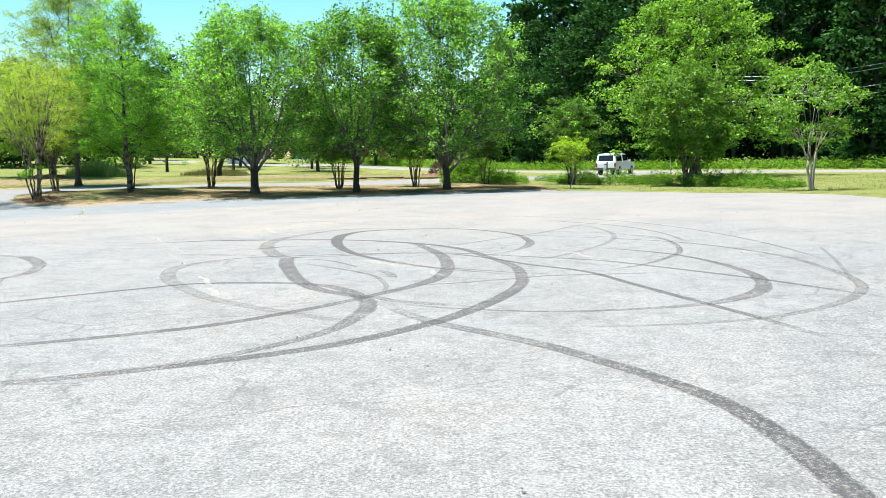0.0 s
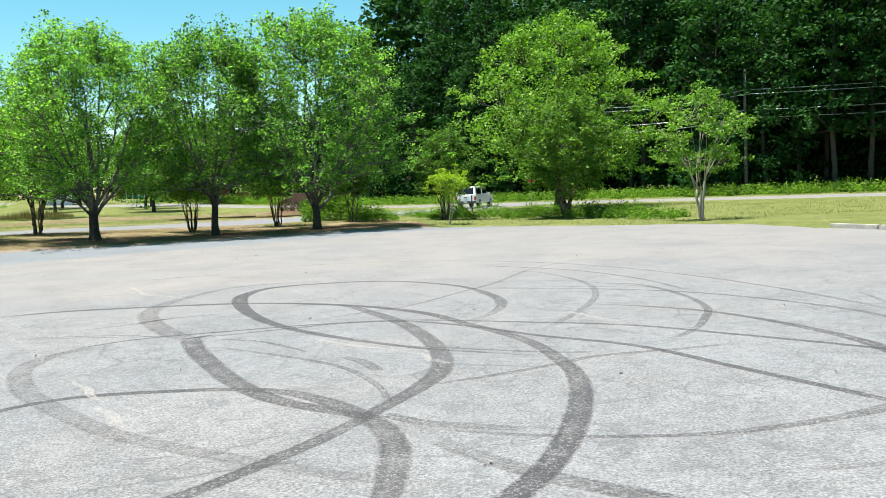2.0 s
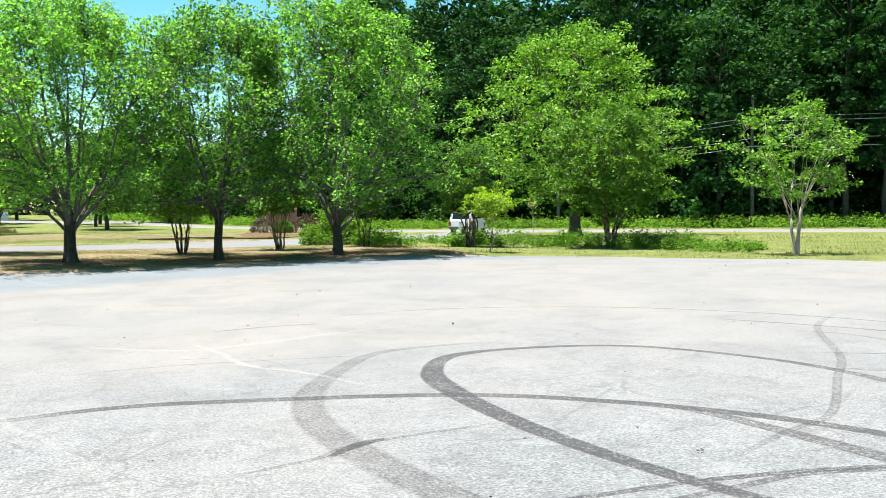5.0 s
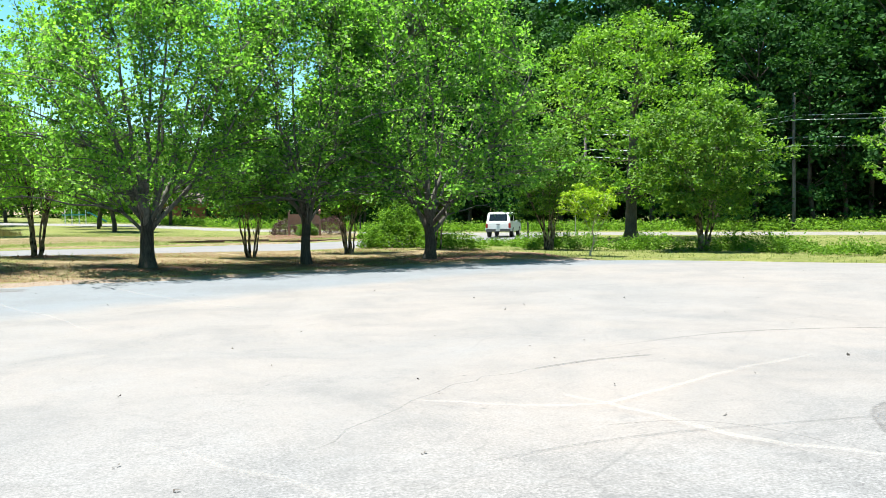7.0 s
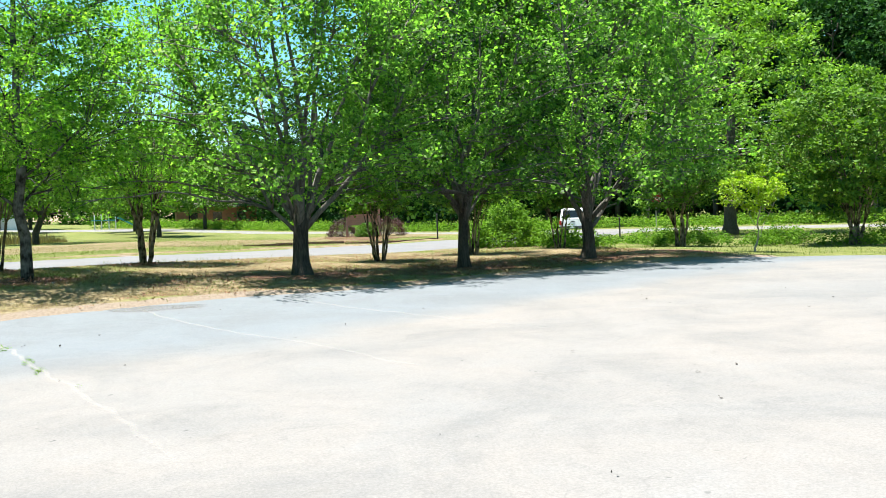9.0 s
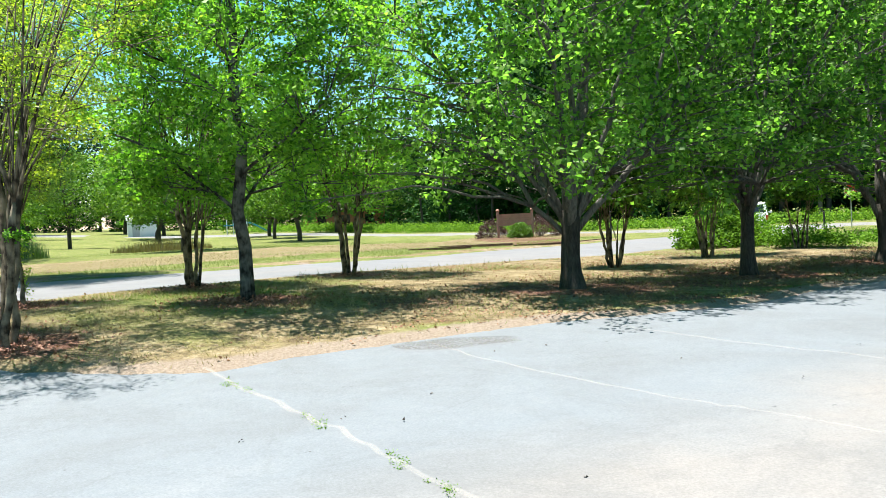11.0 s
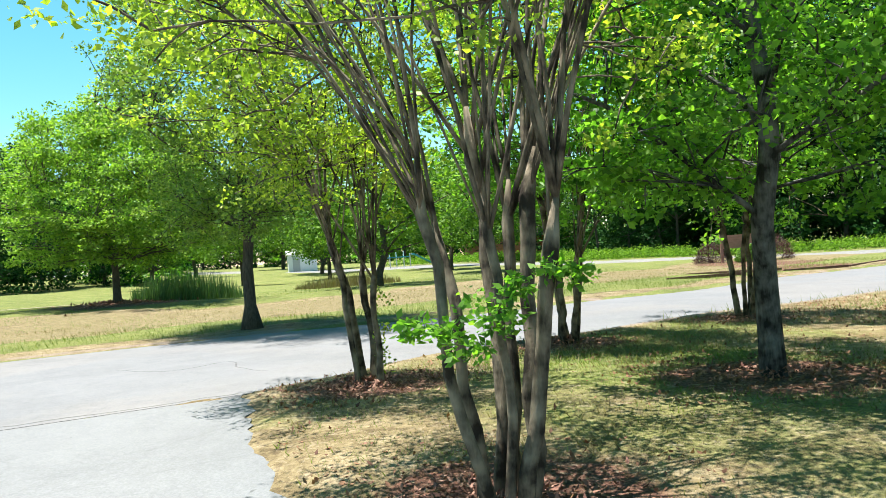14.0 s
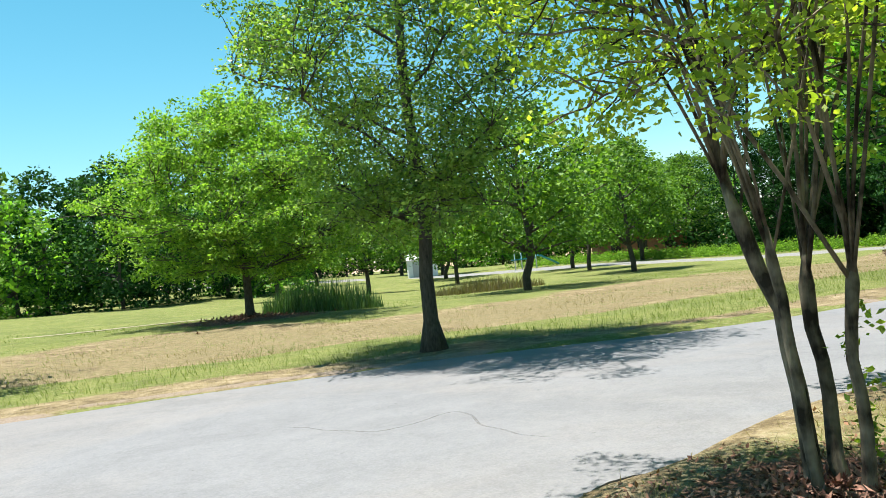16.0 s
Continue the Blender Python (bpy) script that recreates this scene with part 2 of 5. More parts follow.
def spline(points, per=6, closed=False):
    """A smooth line through a few points."""
    p = np.array(points, float)
    n = len(p)
    out = []
    for i in range(n if closed else n - 1):
        a, b, c, d = (p[(i + k) % n] if closed else p[min(max(i + k, 0), n - 1)] for k in (-1, 0, 1, 2))
        for u in np.arange(per) / per:
            out.append(0.5 * (2 * b + (c - a) * u + (2 * a - 5 * b + 4 * c - d) * u * u + (3 * b - a - 3 * c + d) * u ** 3))
    if not closed:
        out.append(p[-1])
    return np.array(out)


LOT_NORTH = spline([(-20.2, 43.0), (-19.75, 42.0), (-19.42, 40.3), (-18.88, 38.85), (-18.1, 37.9), (-17.2, 37.3), (-16.1, 36.9), (-14.9, 36.5),
                    (-14.1, 36.9), (-12.4, 37.5), (-10.5, 38.15), (-8.4, 38.6), (-6.7, 39.3), (-4.8, 40.7), (-1.2, 42.5),
                    (2.0, 43.3), (5.5, 44.0), (9.0, 43.9), (11.6, 42.0), (13.2, 37.6), (14.2, 33.2), (14.8, 29.8)], 8)
LOT_REST = np.array([(15.5, 26.0), (17, 18), (19, 8), (20, -10), (20, -40), (-46, -40), (-46, 20), (-40, 34.6), (-30, 38.2), (-22.5, 41.8)], float)
DRIVE_SOUTH = spline([(-20.2, 43.0), (-19.4, 43.7), (-18.95, 44.3), (-17.8, 45.6), (-15.1, 47.5), (-12.7, 49.7), (-10.9, 51.0), (-6.7, 54.4),
                      (-3.0, 56.1), (3.0, 60.4), (9.0, 66.2), (12.5, 71.0), (16.6, 75.2), (21.5, 78.5)], 8)
DRIVE_NORTH = spline([(16.0, 86.5), (11.0, 80.0), (6.0, 73.5), (0.4, 68.4), (-5.3, 65.0), (-10.3, 58.6), (-13.6, 55.8), (-16.5, 53.4), (-19.5, 52.6),
                      (-22.0, 52.3), (-23.4, 51.6), (-26.1, 50.5), (-28.4, 49.3), (-34, 46.4), (-46, 41)], 8)
DRIVE_WEST = np.array([(-46, 33), (-40, 34.6), (-30, 38.2), (-22.5, 41.8)], float)
ROAD = spline([(120, -8), (78, 30), (58, 47), (40, 62.5), (30, 73), (22, 82), (12, 92.5), (2, 103), (-6, 110), (-14, 118.5), (-26, 134), (-45, 154), (-85, 185), (-160, 230)], 10)
rng0 = np.random.default_rng(7)


def rough_edge(line, amount):
    """Frays an outline by a few centimetres."""
    t = np.linspace(0, 1, max(3, int(np.linalg.norm(np.diff(line, axis=0), axis=1).sum() / 0.16)))
    d = np.r_[0, np.cumsum(np.linalg.norm(np.diff(line, axis=0), axis=1))]
    p = np.stack([np.interp(t * d[-1], d, line[:, k]) for k in (0, 1)], 1)
    w = rng0.normal(size=(len(p), 2))
    w = (w + np.roll(w, 1, 0) + np.roll(w, -1, 0)) * amount * 0.6 + rng0.normal(size=(len(p), 2)) * amount * 0.3
    w[0] = w[-1] = 0
    return p + w


LOT = np.concatenate([rough_edge(LOT_NORTH, 0.06), LOT_REST])
DRIVE = np.concatenate([rough_edge(DRIVE_SOUTH, 0.05), rough_edge(DRIVE_NORTH, 0.06), DRIVE_WEST])


def inside(x, y, poly):
    x, y = np.asarray(x, float), np.asarray(y, float)
    hit = np.zeros(x.shape, bool)
    for (x1, y1), (x2, y2) in zip(poly, np.roll(poly, -1, 0)):
        if y1 != y2:
            hit ^= ((y1 > y) != (y2 > y)) & (x < (x2 - x1) * (y - y1) / (y2 - y1) + x1)
    return hit


def far_from(x, y, line, closed=False):
    """Distance of points to a line of points."""
    x, y = np.asarray(x, float), np.asarray(y, float)
    best = np.full(x.shape, 1e9)
    pts = np.concatenate([line, line[:1]]) if closed else line
    for a, b in zip(pts[:-1], pts[1:]):
        d = b - a
        t = np.clip(((x - a[0]) * d[0] + (y - a[1]) * d[1]) / (d @ d + 1e-12), 0, 1)
        best = np.minimum(best, np.hypot(x - a[0] - t * d[0], y - a[1] - t * d[1]))
    return best


LOT_C = np.concatenate([LOT_NORTH, LOT_REST])
DRIVE_C = np.concatenate([DRIVE_SOUTH, DRIVE_NORTH, DRIVE_WEST])


def off_paving(x, y):
    """How far a point lies outside all paving (negative inside)."""
    on = inside(x, y, LOT_C) | inside(x, y, DRIVE_C)
    d = np.minimum(far_from(x, y, LOT_C, True), far_from(x, y, DRIVE_C, True))
    r = far_from(x, y, ROAD) - 3.8
    return np.minimum(np.where(on, -d, d), r)


def mesh_of(name, verts, faces, material=None, smooth=False):
    me = bpy.data.meshes.new(name)
    me.from_pydata([tuple(map(float, v)) for v in verts], [], [tuple(map(int, f)) for f in faces])
    if material:
        me.materials.append(material)
    if smooth:
        me.polygons.foreach_set("use_smooth", [True] * len(me.polygons))
    me.update()
    return me


def quads(name, verts, material, corners=4):
    """A mesh of separate small faces from an array of corners, quick to make."""
    n = len(verts) // corners
    me = bpy.data.meshes.new(name)
    me.vertices.add(n * corners)
    me.vertices.foreach_set("co", np.asarray(verts, np.float32).ravel())
    me.loops.add(n * corners)
    me.loops.foreach_set("vertex_index", np.arange(n * corners, dtype=np.int32))
    me.polygons.add(n)
    me.polygons.foreach_set("loop_start", np.arange(0, n * corners, corners, dtype=np.int32))
    me.materials.append(material)
    me.update(calc_edges=True)
    return me


def part(name, data, material, parent, label=""):
    """Links a mesh or a bmesh as one mesh object under a thing or a part."""
    if isinstance(data, bmesh.types.BMesh):
        me = bpy.data.meshes.new(name)
        data.to_mesh(me)
        data.free()
        data = me
    if material and not data.materials:
        data.materials.append(material)
    ob = new(name, data)
    ob.parent = parent
    return tagged(ob, label)


def thing(name, label, category, at=(0, 0, 0), turn=0, group="", kind=""):
    ob = new(name)
    ob.empty_display_size = 0.2
    ob.matrix_world = pose(*at, 0, 0, turn)
    return tagged(ob, label, category, group, kind)


def stand(x, y, dz=0.0):
    return (x, y, float(land(x, y)) + dz)


# ---------- ground, paving ----------
def ground_grid():
    xs = np.unique(np.concatenate([-np.geomspace(62, 2600, 22)[::-1], np.arange(-62, -24, 1.0), np.arange(-24, 12, 0.42), np.arange(12, 60, 1.0), np.geomspace(60, 2600, 22)]))
    ys = np.unique(np.concatenate([-np.geomspace(20, 900, 10)[::-1], np.arange(-20, 34, 3.0), np.arange(34, 57, 0.4), np.arange(57, 86, 0.7), np.arange(86, 140, 2.0), np.geomspace(140, 3200, 26)]))
    X, Y = np.meshgrid(xs, ys)
    d = off_paving(X, Y)
    Z = land(X, Y) + np.clip(d * 0.22 + 0.018, -0.05, 0.045)
    wob = np.array([noise.noise(Vector((a * 0.35, b * 0.35, 0))) for a, b in zip(X.ravel(), Y.ravel())]).reshape(X.shape)
    Z = Z + wob * 0.06 * step(d / 2.0)
    hills = np.array([noise.noise(Vector((a * 0.05, b * 0.05, 4.0))) for a, b in zip(X.ravel(), Y.ravel())]).reshape(X.shape)
    Z = Z + hills * 0.35 * step((Y - 66) / 20) * step((-6 - X) / 15) * step(d / 6)
    nx, ny = len(xs), len(ys)
    faces = [(j * nx + i, j * nx + i + 1, (j + 1) * nx + i + 1, (j + 1) * nx + i) for j in range(ny - 1) for i in range(nx - 1)]
    me = mesh_of("ground", np.stack([X.ravel(), Y.ravel(), Z.ravel()], 1), faces, None, True)
    # zones: red = green sward, green = bark mulch, blue = dry seeding grass
    x, y, d = X.ravel(), Y.ravel(), d.ravel()
    wide = np.array([noise.noise(Vector((a * 0.16, b * 0.16, 9.0))) for a, b in zip(x, y)])
    isle = (d > -3) & (x < 5) & (y < 57) & inside(x, y, np.array([(-21, 34), (-12, 34), (1.5, 37), (6, 42), (4, 62), (-5, 56), (-21, 46)]))
    north = inside(x, y, np.array([(-60, 30), (-46, 41), (-26, 50.5), (-14, 55.5), (-6, 64.5), (2, 70), (12, 92), (-160, 230), (-400, 200), (-300, 0)]))
    dn = far_from(x, y, DRIVE_NORTH)
    fine = np.array([noise.noise(Vector((a * 0.55, b * 0.55, 3.0))) for a, b in zip(x, y)])
    green = np.where(isle, 0.28 + wide * 0.8 + fine * 0.6, 0.8 + fine * 0.35)
    green = np.where(north, np.clip(0.05 + step((dn - 1.2) / 1.2) * 0.9 - step((dn - 5.0) / 1.6) * 0.8 + step((dn - 14.5 - wide * 3) / 2.5) * 0.8, 0, 1), green)
    mulch = np.zeros_like(x)
    for tx, ty, r in RINGS:
        mulch = np.maximum(mulch, 1 - step((np.hypot(x - tx, y - ty) - r * 0.55) / (r * 0.6)))
    shade_bed = isle & (x > -13)
    mulch = np.maximum(mulch, np.where(shade_bed, 0.6 + wide * 0.6 + fine * 0.7 - 0.12 * np.abs(y - 42.5 - 0.42 * (x + 9)), 0))
    mulch = np.clip(np.where(d < 0.5, mulch * 0.4, mulch), 0, 1)
    tan = np.where(north, (step((dn - 5.2 - fine * 1.5) / 1.6) - step((dn - 13 - wide * 4) / 2.5)) * (0.72 + fine * 0.6 + wide * 0.3), 0)
    col = np.stack([np.clip(green, 0, 1), mulch, np.clip(tan, 0, 1), np.where(isle | north, (1 - step((d - 0.08) / 0.5)) * np.where(isle, step((x + 17.2) / 1.5), 1), 0)], 1)
    me.color_attributes.new("zone", "FLOAT_COLOR", "POINT").data.foreach_set("color", col.astype(np.float32).ravel())
    return me


m = Mat("ground_cover")
zone_node = m.attr("zone")
z = m.sep(zone_node.outputs["Color"])
co = m.coords()
n1, n2, n3 = m.noise(4.0, 6, 0.75, co), m.noise(0.6, 4, 0.6, co), m.noise(28, 3, 0.7, co)
thatch = m.maths("ADD", m.maths("MULTIPLY", n1, 0.55), m.maths("MULTIPLY", m.noise(1.3, 5, 0.7, co, 0.5), 0.45))
straw = m.ramp(thatch, (0.38, (0.060, 0.042, 0.024)), (0.46, (0.140, 0.106, 0.054)), (0.53, (0.205, 0.160, 0.086)), (0.62, (0.310, 0.250, 0.160)))
sward = m.ramp(m.maths("ADD", m.maths("MULTIPLY", n1, 0.5), m.maths("MULTIPLY", n2, 0.5)), (0.32, (0.052, 0.076, 0.016)), (0.5, (0.112, 0.136, 0.030)), (0.68, (0.190, 0.190, 0.062)))
bark_mulch = m.ramp(n3, (0.3, (0.050, 0.024, 0.016)), (0.55, (0.130, 0.062, 0.042)), (0.75, (0.225, 0.120, 0.082)))
seedy = m.ramp(n1, (0.3, (0.085, 0.085, 0.032)), (0.5, (0.165, 0.130, 0.066)), (0.72, (0.200, 0.176, 0.080)))


def soft_mask(v, spread=0.55):
    e = m.maths("ADD", v, m.maths("MULTIPLY", m.maths("SUBTRACT", n2, 0.5), spread))
    e = m.maths("ADD", e, m.maths("MULTIPLY", m.maths("SUBTRACT", n1, 0.5), spread))
    return m.ramp(e, (0.36, 0.0), (0.64, 1.0))


col = m.mix(soft_mask(z[0]), straw, sward)
col = m.mix(soft_mask(z[2]), col, seedy)
col = m.mix(soft_mask(z[1]), col, bark_mulch)
# scraps of dark litter and pale dead stalks in the turf
scrap = m.noise(8.0, 6, 0.82, co, 0.6)
col = m.mix(m.ramp(scrap, (0.52, 0.0), (0.60, 0.6)), col, (0.062, 0.040, 0.026))
col = m.mix(m.ramp(scrap, (0.38, 0.5), (0.46, 0.0)), col, (0.330, 0.270, 0.185))
sand = m.ramp(n3, (0.3, (0.15, 0.114, 0.084)), (0.7, (0.26, 0.21, 0.165)))
col = m.mix(soft_mask(zone_node.outputs["Alpha"], 0.9), col, sand)
m.base(col, 0.95, 0, 0.15).bump(m.maths("ADD", n3, n1), 0.9, 0.05)
M_GROUND = m.m

# trees of the island and their mulch rings: x, y
PEAR_A, PEAR_B, PEAR_C, PEAR_Z = (-9.02, 41.75), (-4.5, 43.85), (-0.15, 45.5), (-14.73, 41.45)
CR_X, CR_W, CR_Y, CR_A, CR_B, CR_C, CR_C2, CR_D, CR_E = (-17.58, 38.22), (-18.71, 42.62), (-16.1, 45.4), (-12.75, 47.8), (-5.9, 48.2), (-1.95, 51.1), (2.1, 52.8), (7.2, 52.6), (13.2, 50.0)
OAK, ORN, BIG, SAP_L, SAP_R = (-22.28, 53.5), (-31.6, 70.6), (17.8, 65.0), (6.25, 46.45), (16.1, 40.2)
RINGS = [(*CR_X, 1.2), (*CR_W, 1.1), (*PEAR_Z, 1.3), (*CR_Y, 0.9), (*PEAR_A, 1.7), (*PEAR_B, 1.7), (*PEAR_C, 1.6), (*CR_A, 1.0), (*ORN, 3.2), (*SAP_R, 0.7), (-2.0, 72.0, 3.0), (-4.5, 71.4, 2.4), (0.2, 84.0, 3.6), (-0.5, 78.0, 3.0)]
ground_me = ground_grid()
ground_me.materials.append(M_GROUND)
tagged(new("ground", ground_me), "dry grass, green sward and bark mulch over gently rising ground", "ground", kind="structure")


def sheet(name, outline, material, lift, label, category):
    """Paving that follows the land: a filled outline cut into a grid, with a shallow edge."""
    bm = bmesh.new()
    vs = [bm.verts.new((x, y, 0)) for x, y in outline]
    bm.faces.new(vs)
    lo, hi = outline.min(0), outline.max(0)
    cuts = [((1, 0, 0), v) for v in np.arange(max(lo[0], -46), hi[0], 2.0)] + [((0, 1, 0), v) for v in np.arange(max(lo[1], 30), hi[1], 2.0)]
    for axis, v in cuts:
        bmesh.ops.bisect_plane(bm, geom=bm.verts[:] + bm.edges[:] + bm.faces[:], plane_co=(v if axis[0] else 0, v if axis[1] else 0, 0), plane_no=axis)
    co = np.array([v.co[:2] for v in bm.verts])
    for v, h in zip(bm.verts, land(co[:, 0], co[:, 1])):
        v.co.z = h + lift
    rim = bmesh.ops.extrude_edge_only(bm, edges=[e for e in bm.edges if e.is_boundary])["geom"]
    for v in rim:
        if isinstance(v, bmesh.types.BMVert):
            v.co.z -= 0.07
    bmesh.ops.triangulate(bm, faces=[f for f in bm.faces if len(f.verts) > 4])
    me = bpy.data.meshes.new(name)
    bm.to_mesh(me)
    bm.free()
    me.materials.append(material)
    return tagged(new(name, me), label, category, kind="structure")


sheet("parking_lot", LOT, M_LOT, 0.0, "bleached grey asphalt parking lot with stains and cracks", "parking lot")
sheet("driveway", DRIVE, M_DRIVE, 0.004, "worn grey asphalt driveway running to the road", "driveway")


def ribbon(line, width, lift, ends=True):
    """Left and right edges of a strip along a line, laid on the land."""
    d = np.gradient(line, axis=0)
    d /= np.linalg.norm(d, axis=1)[:, None] + 1e-9
    s = np.stack([d[:, 1], -d[:, 0]], 1) * (np.asarray(width).reshape(-1, 1) / 2)
    a, b = line - s, line + s
    return [np.column_stack([p, land(p[:, 0], p[:, 1]) + lift]) for p in (a, b)]


a, b = ribbon(ROAD, 7.6, 0.02)
c, e = ribbon(ROAD, 8.4, -0.08)
n = len(ROAD)
faces = [(r * n + i, r * n + i + 1, (r + 1) * n + i + 1, (r + 1) * n + i) for r in range(3) for i in range(n - 1)]
tagged(new("road", mesh_of("road", np.concatenate([c, a, b, e]), faces, M_ROAD)), "pale sun-bleached country road", "road", kind="structure")


# ---------- trees ----------
def tubes(name, lines, material, sides=7):
    """One mesh of tapered round limbs; each line: points and radii."""
    V, F = [], []
    for pts, rad in lines:
        pts, rad = np.asarray(pts, float), np.asarray(rad, float)
        d = np.gradient(pts, axis=0)
        d /= np.linalg.norm(d, axis=1)[:, None] + 1e-9
        ref = np.where(np.abs(d[:, :1]) > 0.8, np.array([[0, 1.0, 0]]), np.array([[1.0, 0, 0]]))
        u = np.cross(d, ref)
        u /= np.linalg.norm(u, axis=1)[:, None] + 1e-9
        w = np.cross(d, u)
        k = sides if rad[0] > 0.03 else 4
        ang = np.arange(k) * 2 * math.pi / k
        base = len(V)
        rings = pts[:, None] + rad[:, None, None] * (np.cos(ang)[None, :, None] * u[:, None] + np.sin(ang)[None, :, None] * w[:, None])
        V.extend(rings.reshape(-1, 3))
        for i in range(len(pts) - 1):
            for j in range(k):
                F.append((base + i * k + j, base + i * k + (j + 1) % k, base + (i + 1) * k + (j + 1) % k, base + (i + 1) * k + j))
        F.append(tuple(base + (len(pts) - 1) * k + j for j in range(k)))
        F.append(tuple(base + j for j in reversed(range(k))))
    return mesh_of(name, V, F, material, True)


def leaf_mesh(name, rng, centres, per, spread, length, material, flat=0.6, hang=0.15, ratio=0.58, face=(0.8, 0.5, 0.3)):
    """Leaves scattered in clumps round the centres; every leaf a small folded blade."""
    centres = np.asarray(centres, float)
    n = len(centres) * per
    off = rng.normal(size=(n, 3))
    off /= np.linalg.norm(off, axis=1)[:, None]
    way_out = off
    size = np.repeat(rng.uniform(0.65, 1.35, len(centres)), per)[:, None]
    off = off * (rng.uniform(0.15, 1.0, (n, 1)) ** 0.6) * 1.75 * spread * size * np.array([1, 1, flat])
    p = np.repeat(centres, per, 0) + off
    d = rng.normal(size=(n, 3)) * np.array([1, 1, 0.6]) - np.array([0, 0, hang])
    d /= np.linalg.norm(d, axis=1)[:, None]
    # how loosely the leaves face about, and how much they turn outwards and upwards
    nrm = rng.normal(size=(n, 3)) * face[0] + way_out * face[1] + np.array([0, 0, face[2]])
    side = np.cross(d, nrm)
    side /= np.linalg.norm(side, axis=1)[:, None] + 1e-9
    up = np.cross(side, d)
    L = length * rng.uniform(0.65, 1.3, (n, 1))
    W = L * ratio * 0.5
    mid = p + d * L * 0.45 - up * L * 0.1
    V = np.stack([p, mid + side * W, p + d * L, mid - side * W], 1).reshape(-1, 3)
    return quads(name, V, material)


def bend(a, b, rng, rise=0.3, wob=0.05, n=8):
    """A limb from a to b that sets out upwards and then leans over."""
    a, b = np.asarray(a, float), np.asarray(b, float)
    L = np.linalg.norm(b - a)
    c = a + (b - a) * 0.45 + np.array([0, 0, rise * L])
    t = np.linspace(0, 1, n)[:, None]
    p = (1 - t) ** 2 * a + 2 * t * (1 - t) * c + t * t * b
    w = np.cumsum(rng.normal(size=(n, 3)), 0) * wob * L / n
    return p + w * np.minimum(t * 4, 1)


def crown_targets(rng, n, z0, z1, radius, belly=0.45, squeeze=0.8, lump=0.22, skirt=0.0):
    """Points spread over a crown's skin and inside it: widest at belly (0 to 1 of its height)."""
    i = np.arange(n) + 0.5
    h = np.clip(i / n + rng.normal(size=n) * 0.03, 0.02, 0.99)
    ang = i * 2.39996 + rng.normal(size=n) * 0.3
    g = np.where(h < belly, h / belly, (1 - h) / (1 - belly))
    g = np.where(h < belly, np.maximum(g, skirt), g)
    r = radius * np.clip(g, 0.02, 1) ** (squeeze * 0.7)
    r = r * (1 + lump * np.sin(ang * 2 + rng.uniform(0, 6)) * 0.5 + lump * rng.normal(size=n) * 0.5)
    r = r * np.sqrt(rng.uniform(0.35, 1.0, n))
    return np.stack([r * np.cos(ang), r * np.sin(ang), z0 + (z1 - z0) * h + rng.normal(size=n) * 0.12], 1)


def limbs_to(rng, starts, targets, r0, rise, twigs, reach, wob=0.12, fill=False):
    """Limbs from the nearest fitting start to each target, with twigs; gives the lines and the places for leaves."""
    lines, tips = [], []
    starts = np.asarray(starts, float)
    for tg in targets:
        cost = np.linalg.norm(starts - tg, axis=1) + np.maximum(0, starts[:, 2] - tg[2] + 0.3) * 4
        s = starts[np.argmin(cost + rng.uniform(0, 0.25, len(starts)))]
        line = bend(s, tg, rng, rise, wob)
        L = np.linalg.norm(tg - s)
        r = max(0.008, r0 * min(1.0, L / 4.0) * rng.uniform(0.7, 1.15))
        lines.append((line, np.linspace(r, 0.006, len(line))))
        tips.append(tg)
        for _ in range(twigs):
            k = rng.integers(3, len(line))
            way = rng.normal(size=3) * np.array([1, 1, 0.7]) + np.array([0, 0, 0.25])
            end = line[k] + way / np.linalg.norm(way) * reach * rng.uniform(0.5, 1.2)
            tw = bend(line[k], end, rng, 0.12, 0.15, 4)
            lines.append((tw, np.linspace(min(0.012, r), 0.004, 4)))
            tips += [end, line[k] * 0.4 + end * 0.6] if fill else [end]
    return lines, np.array(tips)


def flare(h):
    return 1 + 0.75 * np.exp(-h / 0.18)


